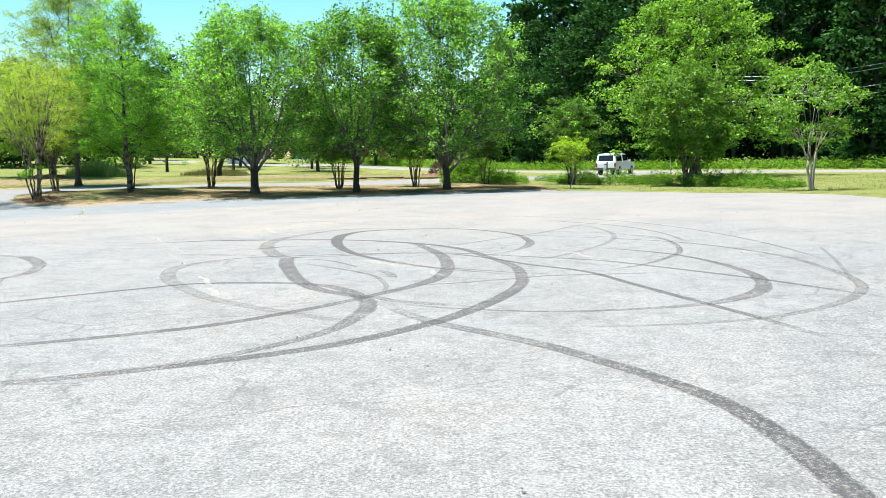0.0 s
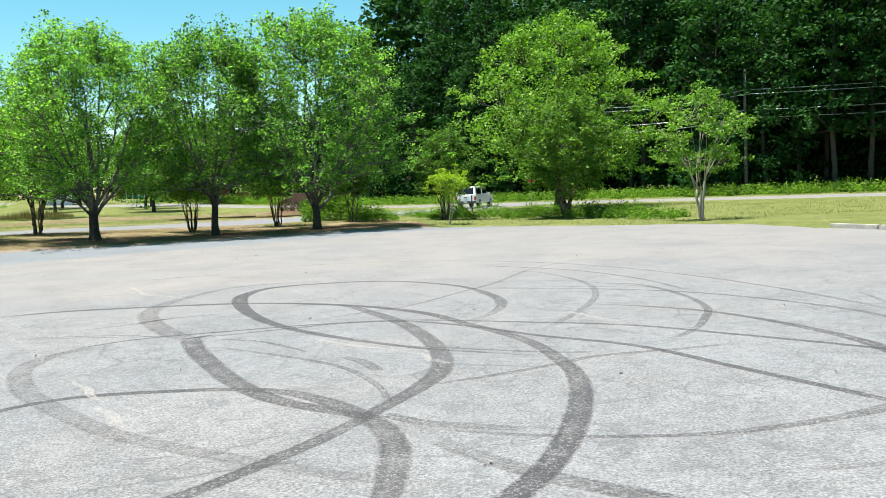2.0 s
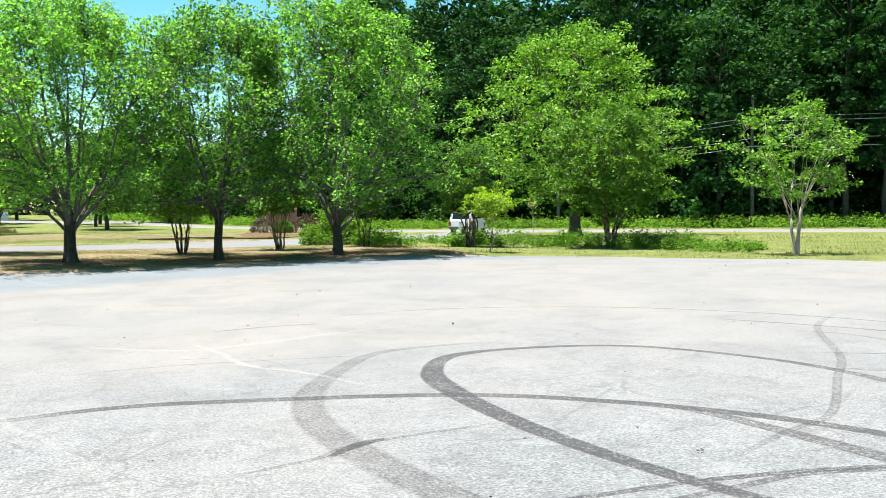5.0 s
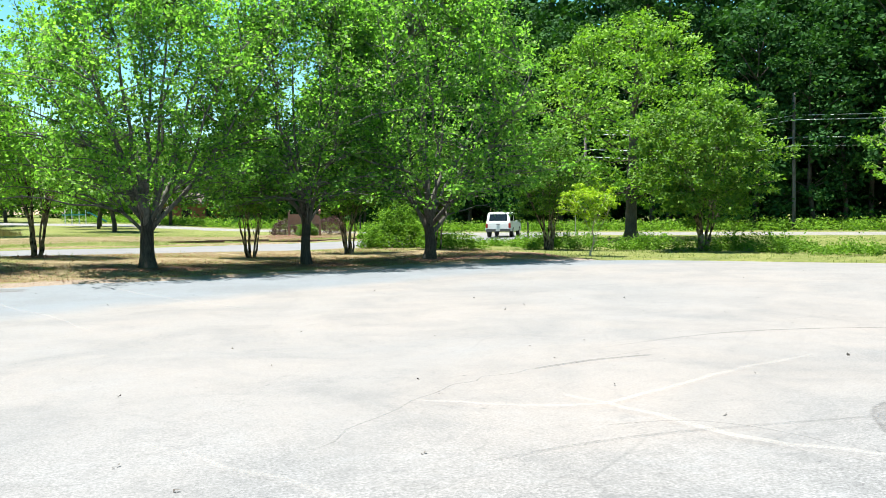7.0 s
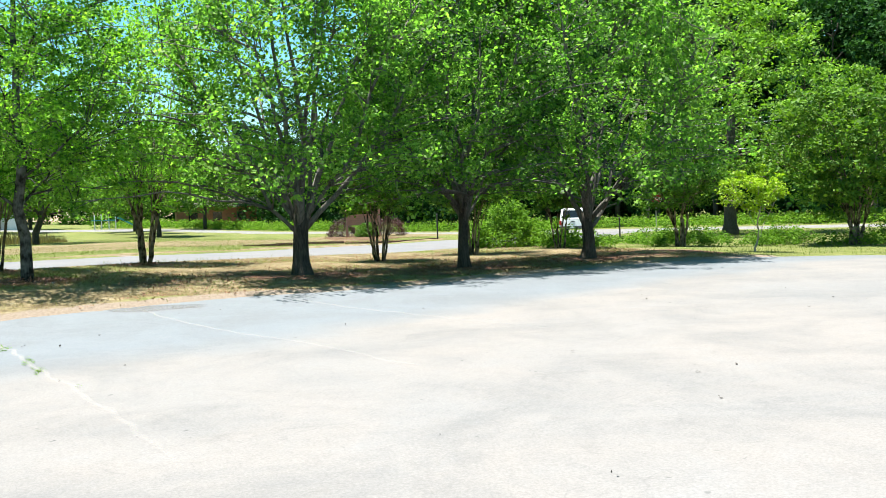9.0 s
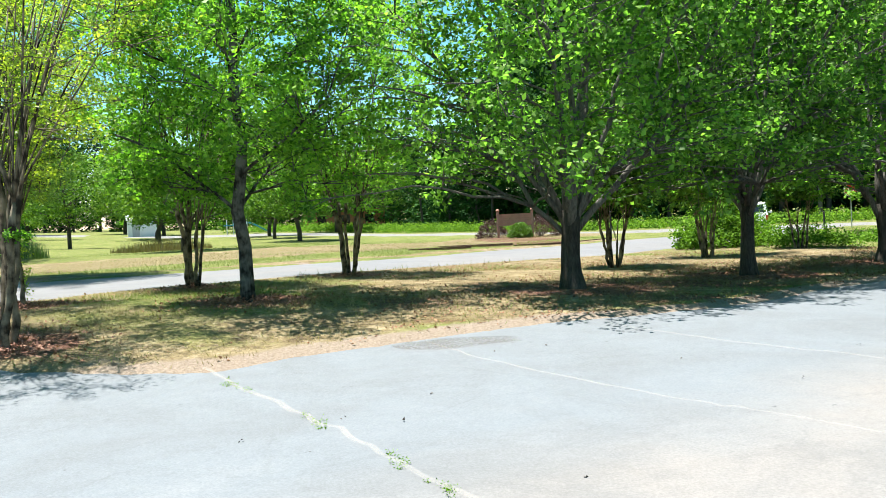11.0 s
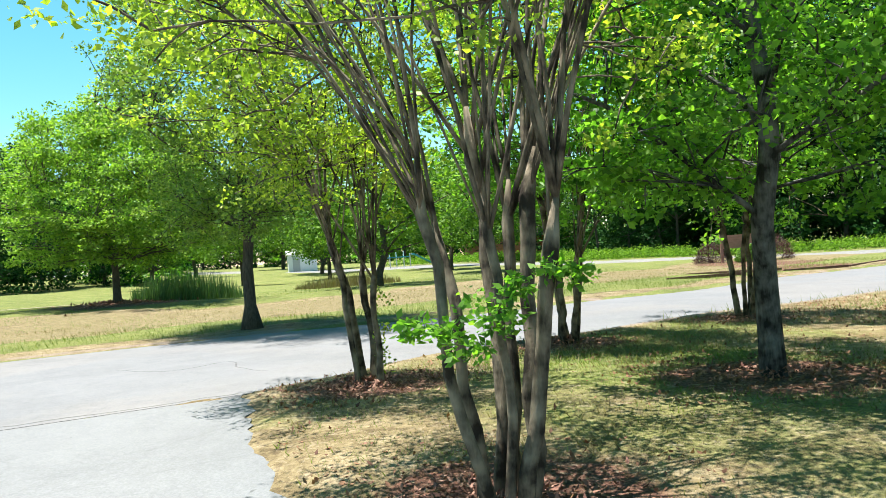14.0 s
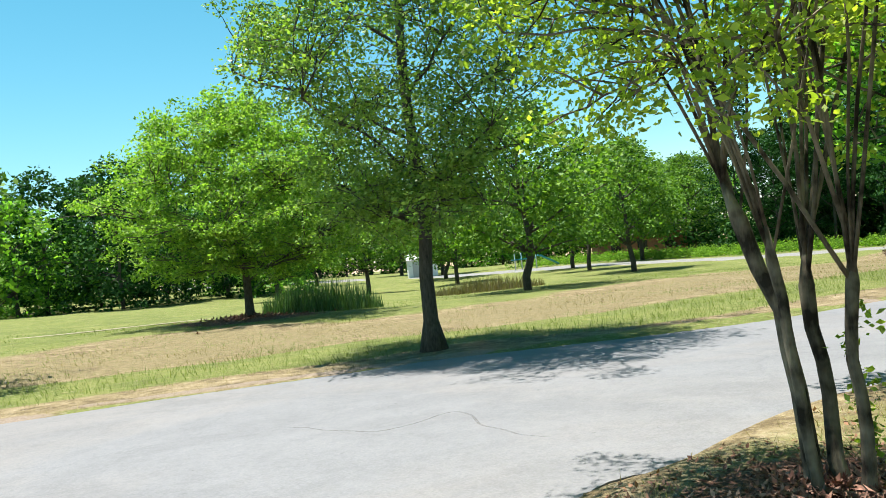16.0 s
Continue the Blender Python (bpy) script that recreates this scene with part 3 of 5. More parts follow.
def pear_tree(seed, height, radius, fork=1.15, girth=0.24, lean=0.0, skirt=2.1):
    """A tree with one short trunk and many steep limbs: trunk, limbs and crown meshes."""
    rng = np.random.default_rng(seed)
    zs = np.linspace(-0.15, fork + 0.35, 7)
    trunk = np.stack([lean * zs, 0.04 * np.sin(zs * 3), zs], 1)
    lines = [(trunk, girth * flare(np.maximum(zs, 0)) * np.linspace(1, 0.86, 7))]
    mains, starts = [], []
    for k in range(14):
        ang = k * 2.4 + rng.uniform(-0.3, 0.3)
        out = radius * (0.25, 0.85, 0.6, 0.9)[k % 4] * rng.uniform(0.8, 1.05)
        top = np.array([lean * fork + out * math.cos(ang), out * math.sin(ang), fork + (height - fork) * (0.88 - 0.4 * out / radius + rng.uniform(-0.05, 0.05))])
        foot = np.array([lean * fork + 0.07 * math.cos(ang), 0.07 * math.sin(ang), fork * rng.uniform(0.8, 1.25)])
        line = bend(foot, top, rng, -0.06 + 0.08 * rng.random(), 0.16, 10)
        mains.append((line, np.linspace(girth * rng.uniform(0.26, 0.46), 0.022, 10)))
        starts.extend(line[2:])
    tg = crown_targets(rng, int(84 * radius), skirt, height, radius, 0.3, 0.42, 0.3, 0.85)
    tg[:, 2] -= 0.35 * np.clip(np.hypot(tg[:, 0], tg[:, 1]) / radius - 0.6, 0, 1) * (tg[:, 2] < height * 0.5)
    lb, tips = limbs_to(rng, starts, tg, 0.042, 0.1, 2, 0.7)
    # upright shoots that stand out of the top
    more = []
    for k in range(38):
        a, r = rng.uniform(0, 6.283), radius * 0.8 * math.sqrt(rng.random())
        z0 = height * (0.98 - 0.42 * (r / radius) ** 1.5)
        shoot = bend((r * 0.9 * math.cos(a), r * 0.9 * math.sin(a), z0 - 0.9), (r * 1.05 * math.cos(a), r * 1.05 * math.sin(a), z0 + rng.uniform(0.15, 1.35)), rng, 0.0, 0.08, 6)
        lb.append((shoot, np.linspace(0.014, 0.004, 6)))
        more.extend(shoot[1:])
    return rng, lines, mains + lb, np.concatenate([tips, np.array(more)])


def plant_tree(name, label, at, turn, trunk_lines, limb_lines, leaves, bark_mat, group="", stems=False, singly=0, limb_mat=None):
    ob = thing(name, label, "tree", stand(*at, -0.02), turn, group)
    if stems:
        for ln in trunk_lines:
            part("stem", tubes("stem", [ln], bark_mat, 8), None, ob)
    else:
        part("trunk", tubes("trunk", trunk_lines, bark_mat, 10), None, ob)
    for ln in limb_lines[:singly]:
        part("limb", tubes("limb", [ln], limb_mat or bark_mat), None, ob)
    part("branchwork", tubes("branchwork", limb_lines[singly:], limb_mat or bark_mat), None, ob)
    part("crown", leaves, None, ob)
    return ob


PEAR_LABEL = "ornamental pear tree with dark glossy leaves and a thick dark trunk"


def add_pear(at, turn, seed, height, radius, fork, girth, per=38, leaf=0.106, **more):
    rng, tl, ll, tips = pear_tree(seed, height, radius, fork, girth, **more)
    lf = leaf_mesh("crown", rng, tips, per, 0.2, leaf, M_PEAR, 0.75, 0.25, 0.66)
    plant_tree("pear_tree", PEAR_LABEL, at, turn, tl, ll, lf, M_BARK_PEAR, group="row of trees along the lot", singly=14, limb_mat=M_LIMB_PEAR_LIT)


add_pear(PEAR_A, 20, 11, 8.2, 3.6, 1.15, 0.19)
add_pear(PEAR_B, 130, 12, 8.6, 3.4, 1.45, 0.15, per=31, leaf=0.122)
add_pear(PEAR_C, 250, 13, 9.6, 4.5, 1.1, 0.185, per=27, leaf=0.132)


def crape(seed, stems, height, radius, girth, split=1.7, low=2.0, n_targets=70, twigs=4, vase=0.2, lean=(0.0, 0.0), shoots=6, foot=0.11):
    """Several slender stems from one foot, each cut back to a knuckle from which straight shoots fan out."""
    rng = np.random.default_rng(seed)
    trunks, fans = [], []
    lean = np.array([*lean, 0.0])
    for k in range(stems):
        ang = k * 2 * math.pi / stems + rng.uniform(-0.35, 0.35)
        f = np.array([foot * math.cos(ang), foot * math.sin(ang), -0.12])
        tall = split * rng.uniform(0.75, 1.3)
        out = foot + vase * tall * rng.uniform(0.5, 1.1)
        top = np.array([out * math.cos(ang), out * math.sin(ang), tall]) + lean * tall
        line = bend(f, top, rng, 0.02, 0.12, 9)
        g = girth * rng.uniform(0.75, 1.45)
        r = np.linspace(g, g * 0.72, 9) * flare(np.maximum(line[:, 2], 0) + 0.06) ** 0.4
        r[-3:] *= (1.1, 1.25, 0.45)
        trunks.append((line, r))
        for j in range(shoots):
            a2 = ang + rng.normal() * 0.75
            far = radius * rng.uniform(0.25, 0.8)
            t2 = np.array([far * math.cos(a2), far * math.sin(a2), low + (height - low) * rng.uniform(0.3, 0.72)])
            t2 += lean * t2[2] * 1.5
            l2 = bend(line[-1 - rng.integers(0, 2)], t2, rng, 0.05 + 0.06 * rng.random(), 0.05, 7)
            fans.append((l2, np.linspace(g * rng.uniform(0.2, 0.42), 0.008, 7)))
    seeds = np.concatenate([ln[0][3:] for ln in fans])
    tg = crown_targets(rng, n_targets, low, height, radius, 0.55, 0.55, 0.35, 0.35)
    tg[:, 2] = np.round(tg[:, 2] / 0.45) * 0.45 + rng.normal(size=len(tg)) * 0.07
    tg += 1.5 * lean * tg[:, 2:3]
    lb, tips = limbs_to(rng, seeds, tg, 0.018, 0.05, twigs, 0.45)
    return rng, trunks, fans + lb, tips


CRAPE_LABEL = "crape myrtle with bare fanning stems and light green leaves"


def add_crape(at, turn, seed, stems, height, radius, girth, leaf=0.075, per=13, mat=None, label=CRAPE_LABEL, spread=0.16, **more):
    rng, tl, ll, tips = crape(seed, stems, height, radius, girth, **more)
    lf = leaf_mesh("crown", rng, tips, per, spread, leaf, mat or M_CRAPE, 0.45, 0.05, 0.55)
    return plant_tree("crape_myrtle", label, at, turn, tl, ll, lf, M_BARK_CRAPE, group="crape myrtles", stems=True, singly=more.get("shoots", 6) * stems)


crape_x = add_crape(CR_X, 0, 21, 7, 6.2, 2.5, 0.042, split=1.95, low=2.6, n_targets=120, per=60, twigs=3, leaf=0.053, vase=0.13, shoots=8, lean=(-0.03, 0.03), foot=0.12)
rng = np.random.default_rng(5)
tips = np.array([(0.1, -0.45, 1.3), (0.3, -0.35, 1.38), (0.45, -0.3, 1.34), (-0.1, -0.5, 1.2), (-0.32, -0.4, 1.08), (-0.5, -0.3, 1.1), (-0.2, -0.5, 1.0), (0.02, -0.42, 1.12)])
tagged(part("sucker_leaves", leaf_mesh("sucker_leaves", rng, tips + np.array([0.03, 0.0, 0.1]), 105, 0.085, 0.055, M_CRAPE_DARK, 0.7, 0.0, 0.6), None, crape_x, "leafy shoots low on the stems"), kind="stuff")
crape_w = add_crape(CR_W, 40, 22, 4, 6.0, 2.0, 0.04, lean=(-0.095, 0.03), split=1.6, low=2.2, n_targets=130, per=66, twigs=3, leaf=0.053, vase=0.12, foot=0.13, shoots=8)
tips = np.array([(0.16, -0.1, 0.25 + 0.1 * k) for k in range(9)]) + rng.normal(size=(9, 3)) * 0.03
sucker = part("sucker_leaves", leaf_mesh("sucker_leaves", rng, tips, 16, 0.05, 0.05, M_CRAPE, 0.9, 0.0, 0.6), None, crape_w, "one leafy shoot beside the stems")
sucker.matrix_local = pose(0.02, 0.0, 0, 0, 0, -40)
add_crape(CR_Y, 80, 23, 5, 6.2, 2.1, 0.043, foot=0.08, vase=0.24, split=1.7, low=2.0, n_targets=120, per=34, leaf=0.095, mat=M_CRAPE_DARK)
add_crape(CR_A, 10, 24, 6, 7.4, 2.4, 0.045, foot=0.08, vase=0.24, split=1.6, low=1.9, n_targets=120, per=34, leaf=0.095, mat=M_CRAPE_DARK)
for at, turn, seed, stems, tall, wide in ((CR_B, 60, 25, 6, 4.4, 1.6), (CR_C, 0, 26, 6, 4.6, 1.7), (CR_C2, 90, 27, 4, 4.6, 1.6), (CR_D, 30, 28, 5, 5.0, 1.9)):
    add_crape(at, turn, seed, stems, tall, wide, 0.06 if at is CR_D else 0.036, split=1.05, low=1.75, n_targets=95, per=30, leaf=0.13, mat=M_PARK, shoots=4, twigs=3)
add_crape(CR_E, 30, 29, 5, 6.6, 3.3, 0.075, split=1.1, low=1.6, n_targets=160, per=42, leaf=0.18, mat=M_PARK, twigs=2, spread=0.24, shoots=5,
          label="round crape myrtle with a dense mid-green crown")


def big_tree(seed, height, radius, low, girth, n_targets, twigs=4, belly=0.4, mains=11, squeeze=0.8, skirt=0.45, foot=1.0):
    """A tall tree with a through-going trunk and spreading limbs."""
    rng = np.random.default_rng(seed)
    zs = np.linspace(-0.2, height * 0.86, 14)
    tr = np.stack([np.cumsum(rng.normal(size=14)) * 0.05, np.cumsum(rng.normal(size=14)) * 0.05, zs], 1)
    tr[:3, :2] = 0
    trunk = [(tr, girth * np.clip(1 - zs / height, 0.06, 1) ** 0.8 * (1 + foot * (flare(np.maximum(zs, 0)) - 1)))]
    lines, starts = [], list(tr[4:])
    for k in range(mains):
        h = (k + 0.5) / mains
        s = tr[min(13, 3 + int(h * 9))]
        ang = k * 2.4 + rng.uniform(-0.4, 0.4)
        zt = low + (height - low) * (0.08 + 0.75 * h)
        out = radius * rng.uniform(0.55, 0.8) * math.sin(math.pi * min(0.95, 0.2 + 0.75 * h)) ** 0.6
        ln = bend(s, (s[0] + out * math.cos(ang), s[1] + out * math.sin(ang), max(zt, s[2] - 0.4)), rng, 0.08, 0.16, 8)
        lines.append((ln, np.linspace(girth * 0.25 * (1.1 - h * 0.6), 0.02, 8)))
        starts.extend(ln[2:])
    tg = crown_targets(rng, n_targets, low, height, radius, belly, squeeze, 0.3, skirt)
    lb, tips = limbs_to(rng, starts, tg, 0.04, 0.06, twigs, radius * 0.2)
    tips = np.concatenate([tips] + [ln[0][3::2] for ln in lines])
    return rng, trunk, lines + lb, tips


def add_big(name, label, at, turn, seed, height, radius, low, girth, n_targets, mat, leaf, per, spread, bark_mat=None, group="", **more):
    rng, tl, ll, tips = big_tree(seed, height, radius, low, girth, n_targets, **more)
    return plant_tree(name, label, at, turn, tl, ll, leaf_mesh("crown", rng, tips, per, spread, leaf, mat, 0.5, 0.1), bark_mat or M_BARK_OAK, group, singly=more.get("mains", 11))


add_big("elm_tree", "tall elm with a broad yellow-green crown", BIG, 0, 31, 13.2, 7.6, 2.2, 0.38, 230, M_ELM, 0.24, 46, 0.42, twigs=1, squeeze=0.6, belly=0.35)
add_big("oak_tree", "willow oak with a straight dark trunk and open crown", OAK, 200, 36, 12.3, 3.9, 2.3, 0.14, 270, M_OAK, 0.088, 70, 0.27, belly=0.58, skirt=0.3, twigs=3, mains=17, foot=1.9)
add_big("pear_tree", "slim tree with light green leaves and a straight lichened trunk", PEAR_Z, 70, 14, 8.6, 2.9, 1.9, 0.12, 170, M_CRAPE_DARK, 0.09, 56, 0.19, M_BARK_LICHEN, "row of trees along the lot", belly=0.3, squeeze=0.5, twigs=3, mains=16, foot=0.3)
add_big("shade_tree", "low spreading shade tree on a mulch ring", ORN, 0, 33, 8.2, 5.2, 1.9, 0.17, 320, M_LIGHT, 0.14, 66, 0.3, belly=0.35, squeeze=0.55, twigs=2)
rng, tl, ll, tips = crape(34, 3, 5.6, 2.5, 0.055, split=1.5, low=2.1, n_targets=60, twigs=3, vase=0.12, shoots=5, foot=0.03)
plant_tree("maple_sapling", "young tree forking low into pale stems, with an open bright crown", SAP_R, 0, tl, ll, leaf_mesh("crown", rng, tips, 22, 0.17, 0.15, M_ELM, 0.5, 0.1), M_BARK_PALE, stems=True, singly=15)
add_big("small_sapling", "small sapling with a flat yellow-green crown", SAP_L, 0, 35, 2.65, 1.2, 1.6, 0.03, 30, M_YELLOW, 0.11, 34, 0.1, M_BARK_PALE, mains=5, belly=0.6, twigs=2)


# a line of woods across the road, tall and dark, and trees of the park beyond the field
def forest_tree(seed, height, radius, low, leaf, clumps, per, mat, girth):
    """Meshes for one tall tree: trunk, limbs, crown."""
    rng = np.random.default_rng(seed)
    zs = np.linspace(-0.3, height * 0.9, 9)
    tr = np.stack([np.cumsum(rng.normal(size=9)) * 0.09, np.cumsum(rng.normal(size=9)) * 0.09, zs], 1)
    tr[:2, :2] = 0
    tg = crown_targets(rng, clumps, low, height, radius, 0.4, 0.6, 0.4, 0.55)
    lines = []
    for t in tg[:: max(1, len(tg) // 18)]:
        k = int(np.clip((t[2] - 1.0) / height * 9, 2, 7))
        ln = bend(tr[k], t, rng, 0.05, 0.14, 6)
        lines.append((ln, np.linspace(0.07, 0.015, 6)))
    crown = leaf_mesh("crown", rng, tg, per, radius * 0.13, leaf, mat, 0.6, 0.1, 0.6)
    return (tubes("trunk", [(tr, girth * np.clip(1 - zs / height, 0.1, 1))], M_BARK_OAK, 8), tubes("branchwork", lines, M_BARK_OAK), crown)


def place_forest(kinds, spots, name, label, group):
    made = {}
    for k, x, y, turn, size in spots:
        if k not in made:
            ob = thing(name, label, "tree", (0, 0, 0), 0, group)
            for nm, me in zip(("trunk", "branchwork", "crown"), kinds[k]):
                part(nm, me, None, ob)
            made[k] = ob
            ob.matrix_world = Matrix.Translation(stand(x, y)) @ Matrix.Rotation(turn, 4, "Z") @ Matrix.Scale(size, 4)
        else:
            o = copy_thing(made[k], Matrix.Translation(stand(x, y)) @ Matrix.Rotation(turn, 4, "Z"))
            o.scale = (size, size, size)


rng = np.random.default_rng(77)
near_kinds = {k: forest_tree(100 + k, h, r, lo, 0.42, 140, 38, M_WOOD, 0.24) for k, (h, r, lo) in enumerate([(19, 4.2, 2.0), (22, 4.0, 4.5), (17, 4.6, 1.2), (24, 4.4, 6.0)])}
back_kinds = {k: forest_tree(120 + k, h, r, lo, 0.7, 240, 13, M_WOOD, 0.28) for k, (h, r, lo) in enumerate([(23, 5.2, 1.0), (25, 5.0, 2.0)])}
dist = np.r_[0, np.cumsum(np.linalg.norm(np.diff(ROAD, axis=0), axis=1))]
way = np.gradient(ROAD, axis=0)
way /= np.linalg.norm(way, axis=1)[:, None]


def beside_road(s, off):
    """A place at s metres along the road and off metres to its far side."""
    p = np.array([np.interp(s, dist, ROAD[:, 0]), np.interp(s, dist, ROAD[:, 1])])
    w = np.array([np.interp(s, dist, way[:, 0]), np.interp(s, dist, way[:, 1])])
    return p + np.array([w[1], -w[0]]) * off


def low_end(p):
    """The woods are lower where they end, towards the park."""
    return 1 - 0.42 * float(step((13.0 - p[0]) / 4))


s_end = float(dist[np.argmin(np.abs(ROAD[:, 1] - 117))])
spots = []
for row, (off, gap) in enumerate(((13.5, 3.6), (19.5, 4.6))):
    for s in np.arange(25, s_end, gap):
        p = beside_road(s + rng.uniform(-1.2, 1.2), off + rng.uniform(-1.3, 2.2))
        spots.append((int(rng.integers(0, 4)), *p, rng.uniform(0, 6.28), rng.uniform(0.9, 1.22) * low_end(p)))
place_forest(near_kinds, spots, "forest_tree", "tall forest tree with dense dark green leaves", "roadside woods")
spots = []
for off, gap in ((27.0, 5.5), (36.0, 6.5)):
    for s in np.arange(10, s_end, gap):
        p = beside_road(s + rng.uniform(-2, 2), off + rng.uniform(-2, 2))
        spots.append((int(rng.integers(0, 2)), *p, rng.uniform(0, 6.28), rng.uniform(1.1, 1.42) * low_end(p)))
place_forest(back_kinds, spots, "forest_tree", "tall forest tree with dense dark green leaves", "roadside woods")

west_kinds = {k: forest_tree(140 + k, h, r, lo, 0.44, 150, 27, M_CRAPE_DARK if k == 1 else M_WOOD, 0.2) for k, (h, r, lo) in enumerate([(13.5, 4.6, 0.0), (10.5, 4.6, 0.0), (15, 4.2, 0.2)])}
spots = []
for k in range(34):
    u = k / 33
    x, y = -46 - 62 * u, 118 - 46 * u
    spots.append((int(rng.integers(0, 3)), x + rng.uniform(-2, 2) - (6 if k % 2 else 0), y + rng.uniform(-2, 2) + (7 if k % 2 else 0), rng.uniform(0, 6.28), rng.uniform(0.8, 1.1)))
for k in range(46):
    u = k / 45
    spots.append((int(rng.integers(0, 3)), -150 + 165 * u + rng.uniform(-2, 2), 178 + 30 * u + rng.uniform(-5, 5), rng.uniform(0, 6.28), rng.uniform(1.0, 1.5)))
place_forest(west_kinds, spots, "woodland_tree", "leafy woodland tree at the edge of the field", "woods beyond the field")

park_kinds = {k: forest_tree(160 + k, h, r, 2.0, 0.24, 190, 50, M_PARK, 0.2) for k, (h, r) in enumerate([(8.5, 3.6), (8.0, 4.0), (9.5, 3.6)])}
spots = [(1, -21.0, 80.7, 0.3, 1.12), (0, -14.3, 95.5, 1.0, 1.0), (2, -16.6, 106.0, 2.0, 0.9), (0, -17.5, 116.5, 4.0, 1.0), (1, -34.0, 106.0, 1.4, 1.0), (2, -27.5, 112.0, 3.0, 0.95),
         (0, -39.0, 98.0, 5.0, 0.9), (1, -30.0, 126.0, 0.0, 1.1), (0, -10.5, 124.0, 2.2, 1.1), (2, -22.0, 150.0, 2.2, 1.2), (0, -33.0, 150.0, 1.2, 1.3), (1, -45.0, 132.0, 4.2, 1.2),
         (2, -12.0, 152.0, 0.7, 1.3), (0, -3.0, 138.0, 5.5, 1.3), (1, -5.0, 150.0, 3.3, 1.4), (0, -40.0, 160.0, 2.8, 1.4), (2, -55.0, 160.0, 1.0, 1.4), (1, -62.0, 145.0, 0.2, 1.3), (1, -34.6, 54.6, 0.6, 0.78)]
place_forest(park_kinds, spots, "park_tree", "park tree with a round green crown", "trees of the park")


# ---------- undergrowth ----------
def scatter(rng, n, box, keep):
    x, y = rng.uniform(box[0], box[1], n), rng.uniform(box[2], box[3], n)
    ok = keep(x, y)
    return x[ok], y[ok]


def blades(name, rng, x, y, height, width, lean, material, lift=0.0):
    """Thin upright leaves with their feet on the ground."""
    n = len(x)
    foot = np.column_stack([x, y, land(x, y) + lift])
    a = rng.uniform(0, 6.283, n)
    h = np.asarray(height) * rng.uniform(0.5, 1.25, n)
    tip = foot + np.column_stack([np.cos(a) * h * lean, np.sin(a) * h * lean, h])
    side = np.column_stack([-np.sin(a + 0.6), np.cos(a + 0.6), np.zeros(n)]) * (width * rng.uniform(0.6, 1.3, n))[:, None]
    V = np.stack([foot - side, foot + side, tip], 1).reshape(-1, 3)
    return quads(name, V, material, 3)


def stuff(name, me, label, category):
    return tagged(new(name, me), label, category, kind="stuff")


rng = np.random.default_rng(91)
ISLE = np.array([(-20.5, 36), (-12, 36), (1, 41), (12, 42), (14.5, 48), (10, 58), (3, 60), (-5, 55), (-12, 49.5), (-20, 43.5)])
x, y = scatter(rng, 230000, (-21, 4, 36, 56), lambda x, y: inside(x, y, ISLE) & (off_paving(x, y) > 0.03))
patch = np.array([noise.noise(Vector((a * 0.5, b * 0.5, 2.0))) for a, b in zip(x, y)])
ringed = np.min([np.hypot(x - r[0], y - r[1]) / r[2] for r in RINGS[:8]], axis=0)
bare = (ringed < 0.8) | (rng.random(len(x)) < np.where(x > -13, 0.6, 0.15)) | (rng.random(len(x)) < 0.9 * (1 - step((off_paving(x, y) - 0.1) / 0.7)))
dry = patch + rng.normal(size=len(x)) * 0.2 > -0.1
k = dry & ~bare
stuff("dry_lawn", blades("dry_lawn", rng, x[k], y[k], 0.075, 0.006, 0.8, M_STRAW, 0.02), "short straw-coloured grass", "grass")
k = ~dry & ~bare
stuff("green_lawn", blades("green_lawn", rng, x[k], y[k], 0.07, 0.006, 0.8, M_GRASS, 0.02), "short green and yellow grass", "grass")
x, y = scatter(rng, 26000, (-21, 4, 36, 54), lambda x, y: inside(x, y, ISLE) & (off_paving(x, y) > 0.1))
ringed = np.min([np.hypot(x - r[0], y - r[1]) / r[2] for r in RINGS[:8]], axis=0)
k = (ringed < 1.25) | (rng.random(len(x)) < np.where(x > -13, 0.5, 0.12))
pts = np.column_stack([x[k], y[k], land(x[k], y[k]) + 0.05])
stuff("leaf_litter", leaf_mesh("leaf_litter", rng, pts, 3, 0.06, 0.05, M_LITTER, 0.1, 0.0, face=(0.35, 0.1, 1.0)), "brown dead leaves under the trees", "leaf litter")

# bark chips heaped round the feet of the trees
for tx, ty, r, n in ((*CR_X, 0.9, 1000), (*CR_W, 0.9, 900), (*CR_Y, 0.7, 350), (*PEAR_Z, 0.8, 260), (*CR_A, 0.7, 260), (*ORN, 2.4, 900)):
    a = rng.uniform(0, 6.283, n)
    q = r * np.abs(rng.normal(size=n)) * (0.5 + 0.2 * np.sin(a * 3 + tx) + 0.12 * np.sin(a * 7))
    x, y = tx + q * np.cos(a), ty + q * np.sin(a)
    k = off_paving(x, y) > 0.08
    pts = np.column_stack([x, y, land(x, y) + 0.05 + 0.06 * np.clip(1 - q / r, 0, 1)])[k]
    stuff("bark_mulch", leaf_mesh("bark_mulch", rng, pts, 2, 0.035, 0.06 if r < 2 else 0.15, M_CHIP, 0.15, 0.0, 0.4, (0.4, 0.2, 1.0)), "reddish bark chips heaped round a tree", "mulch")

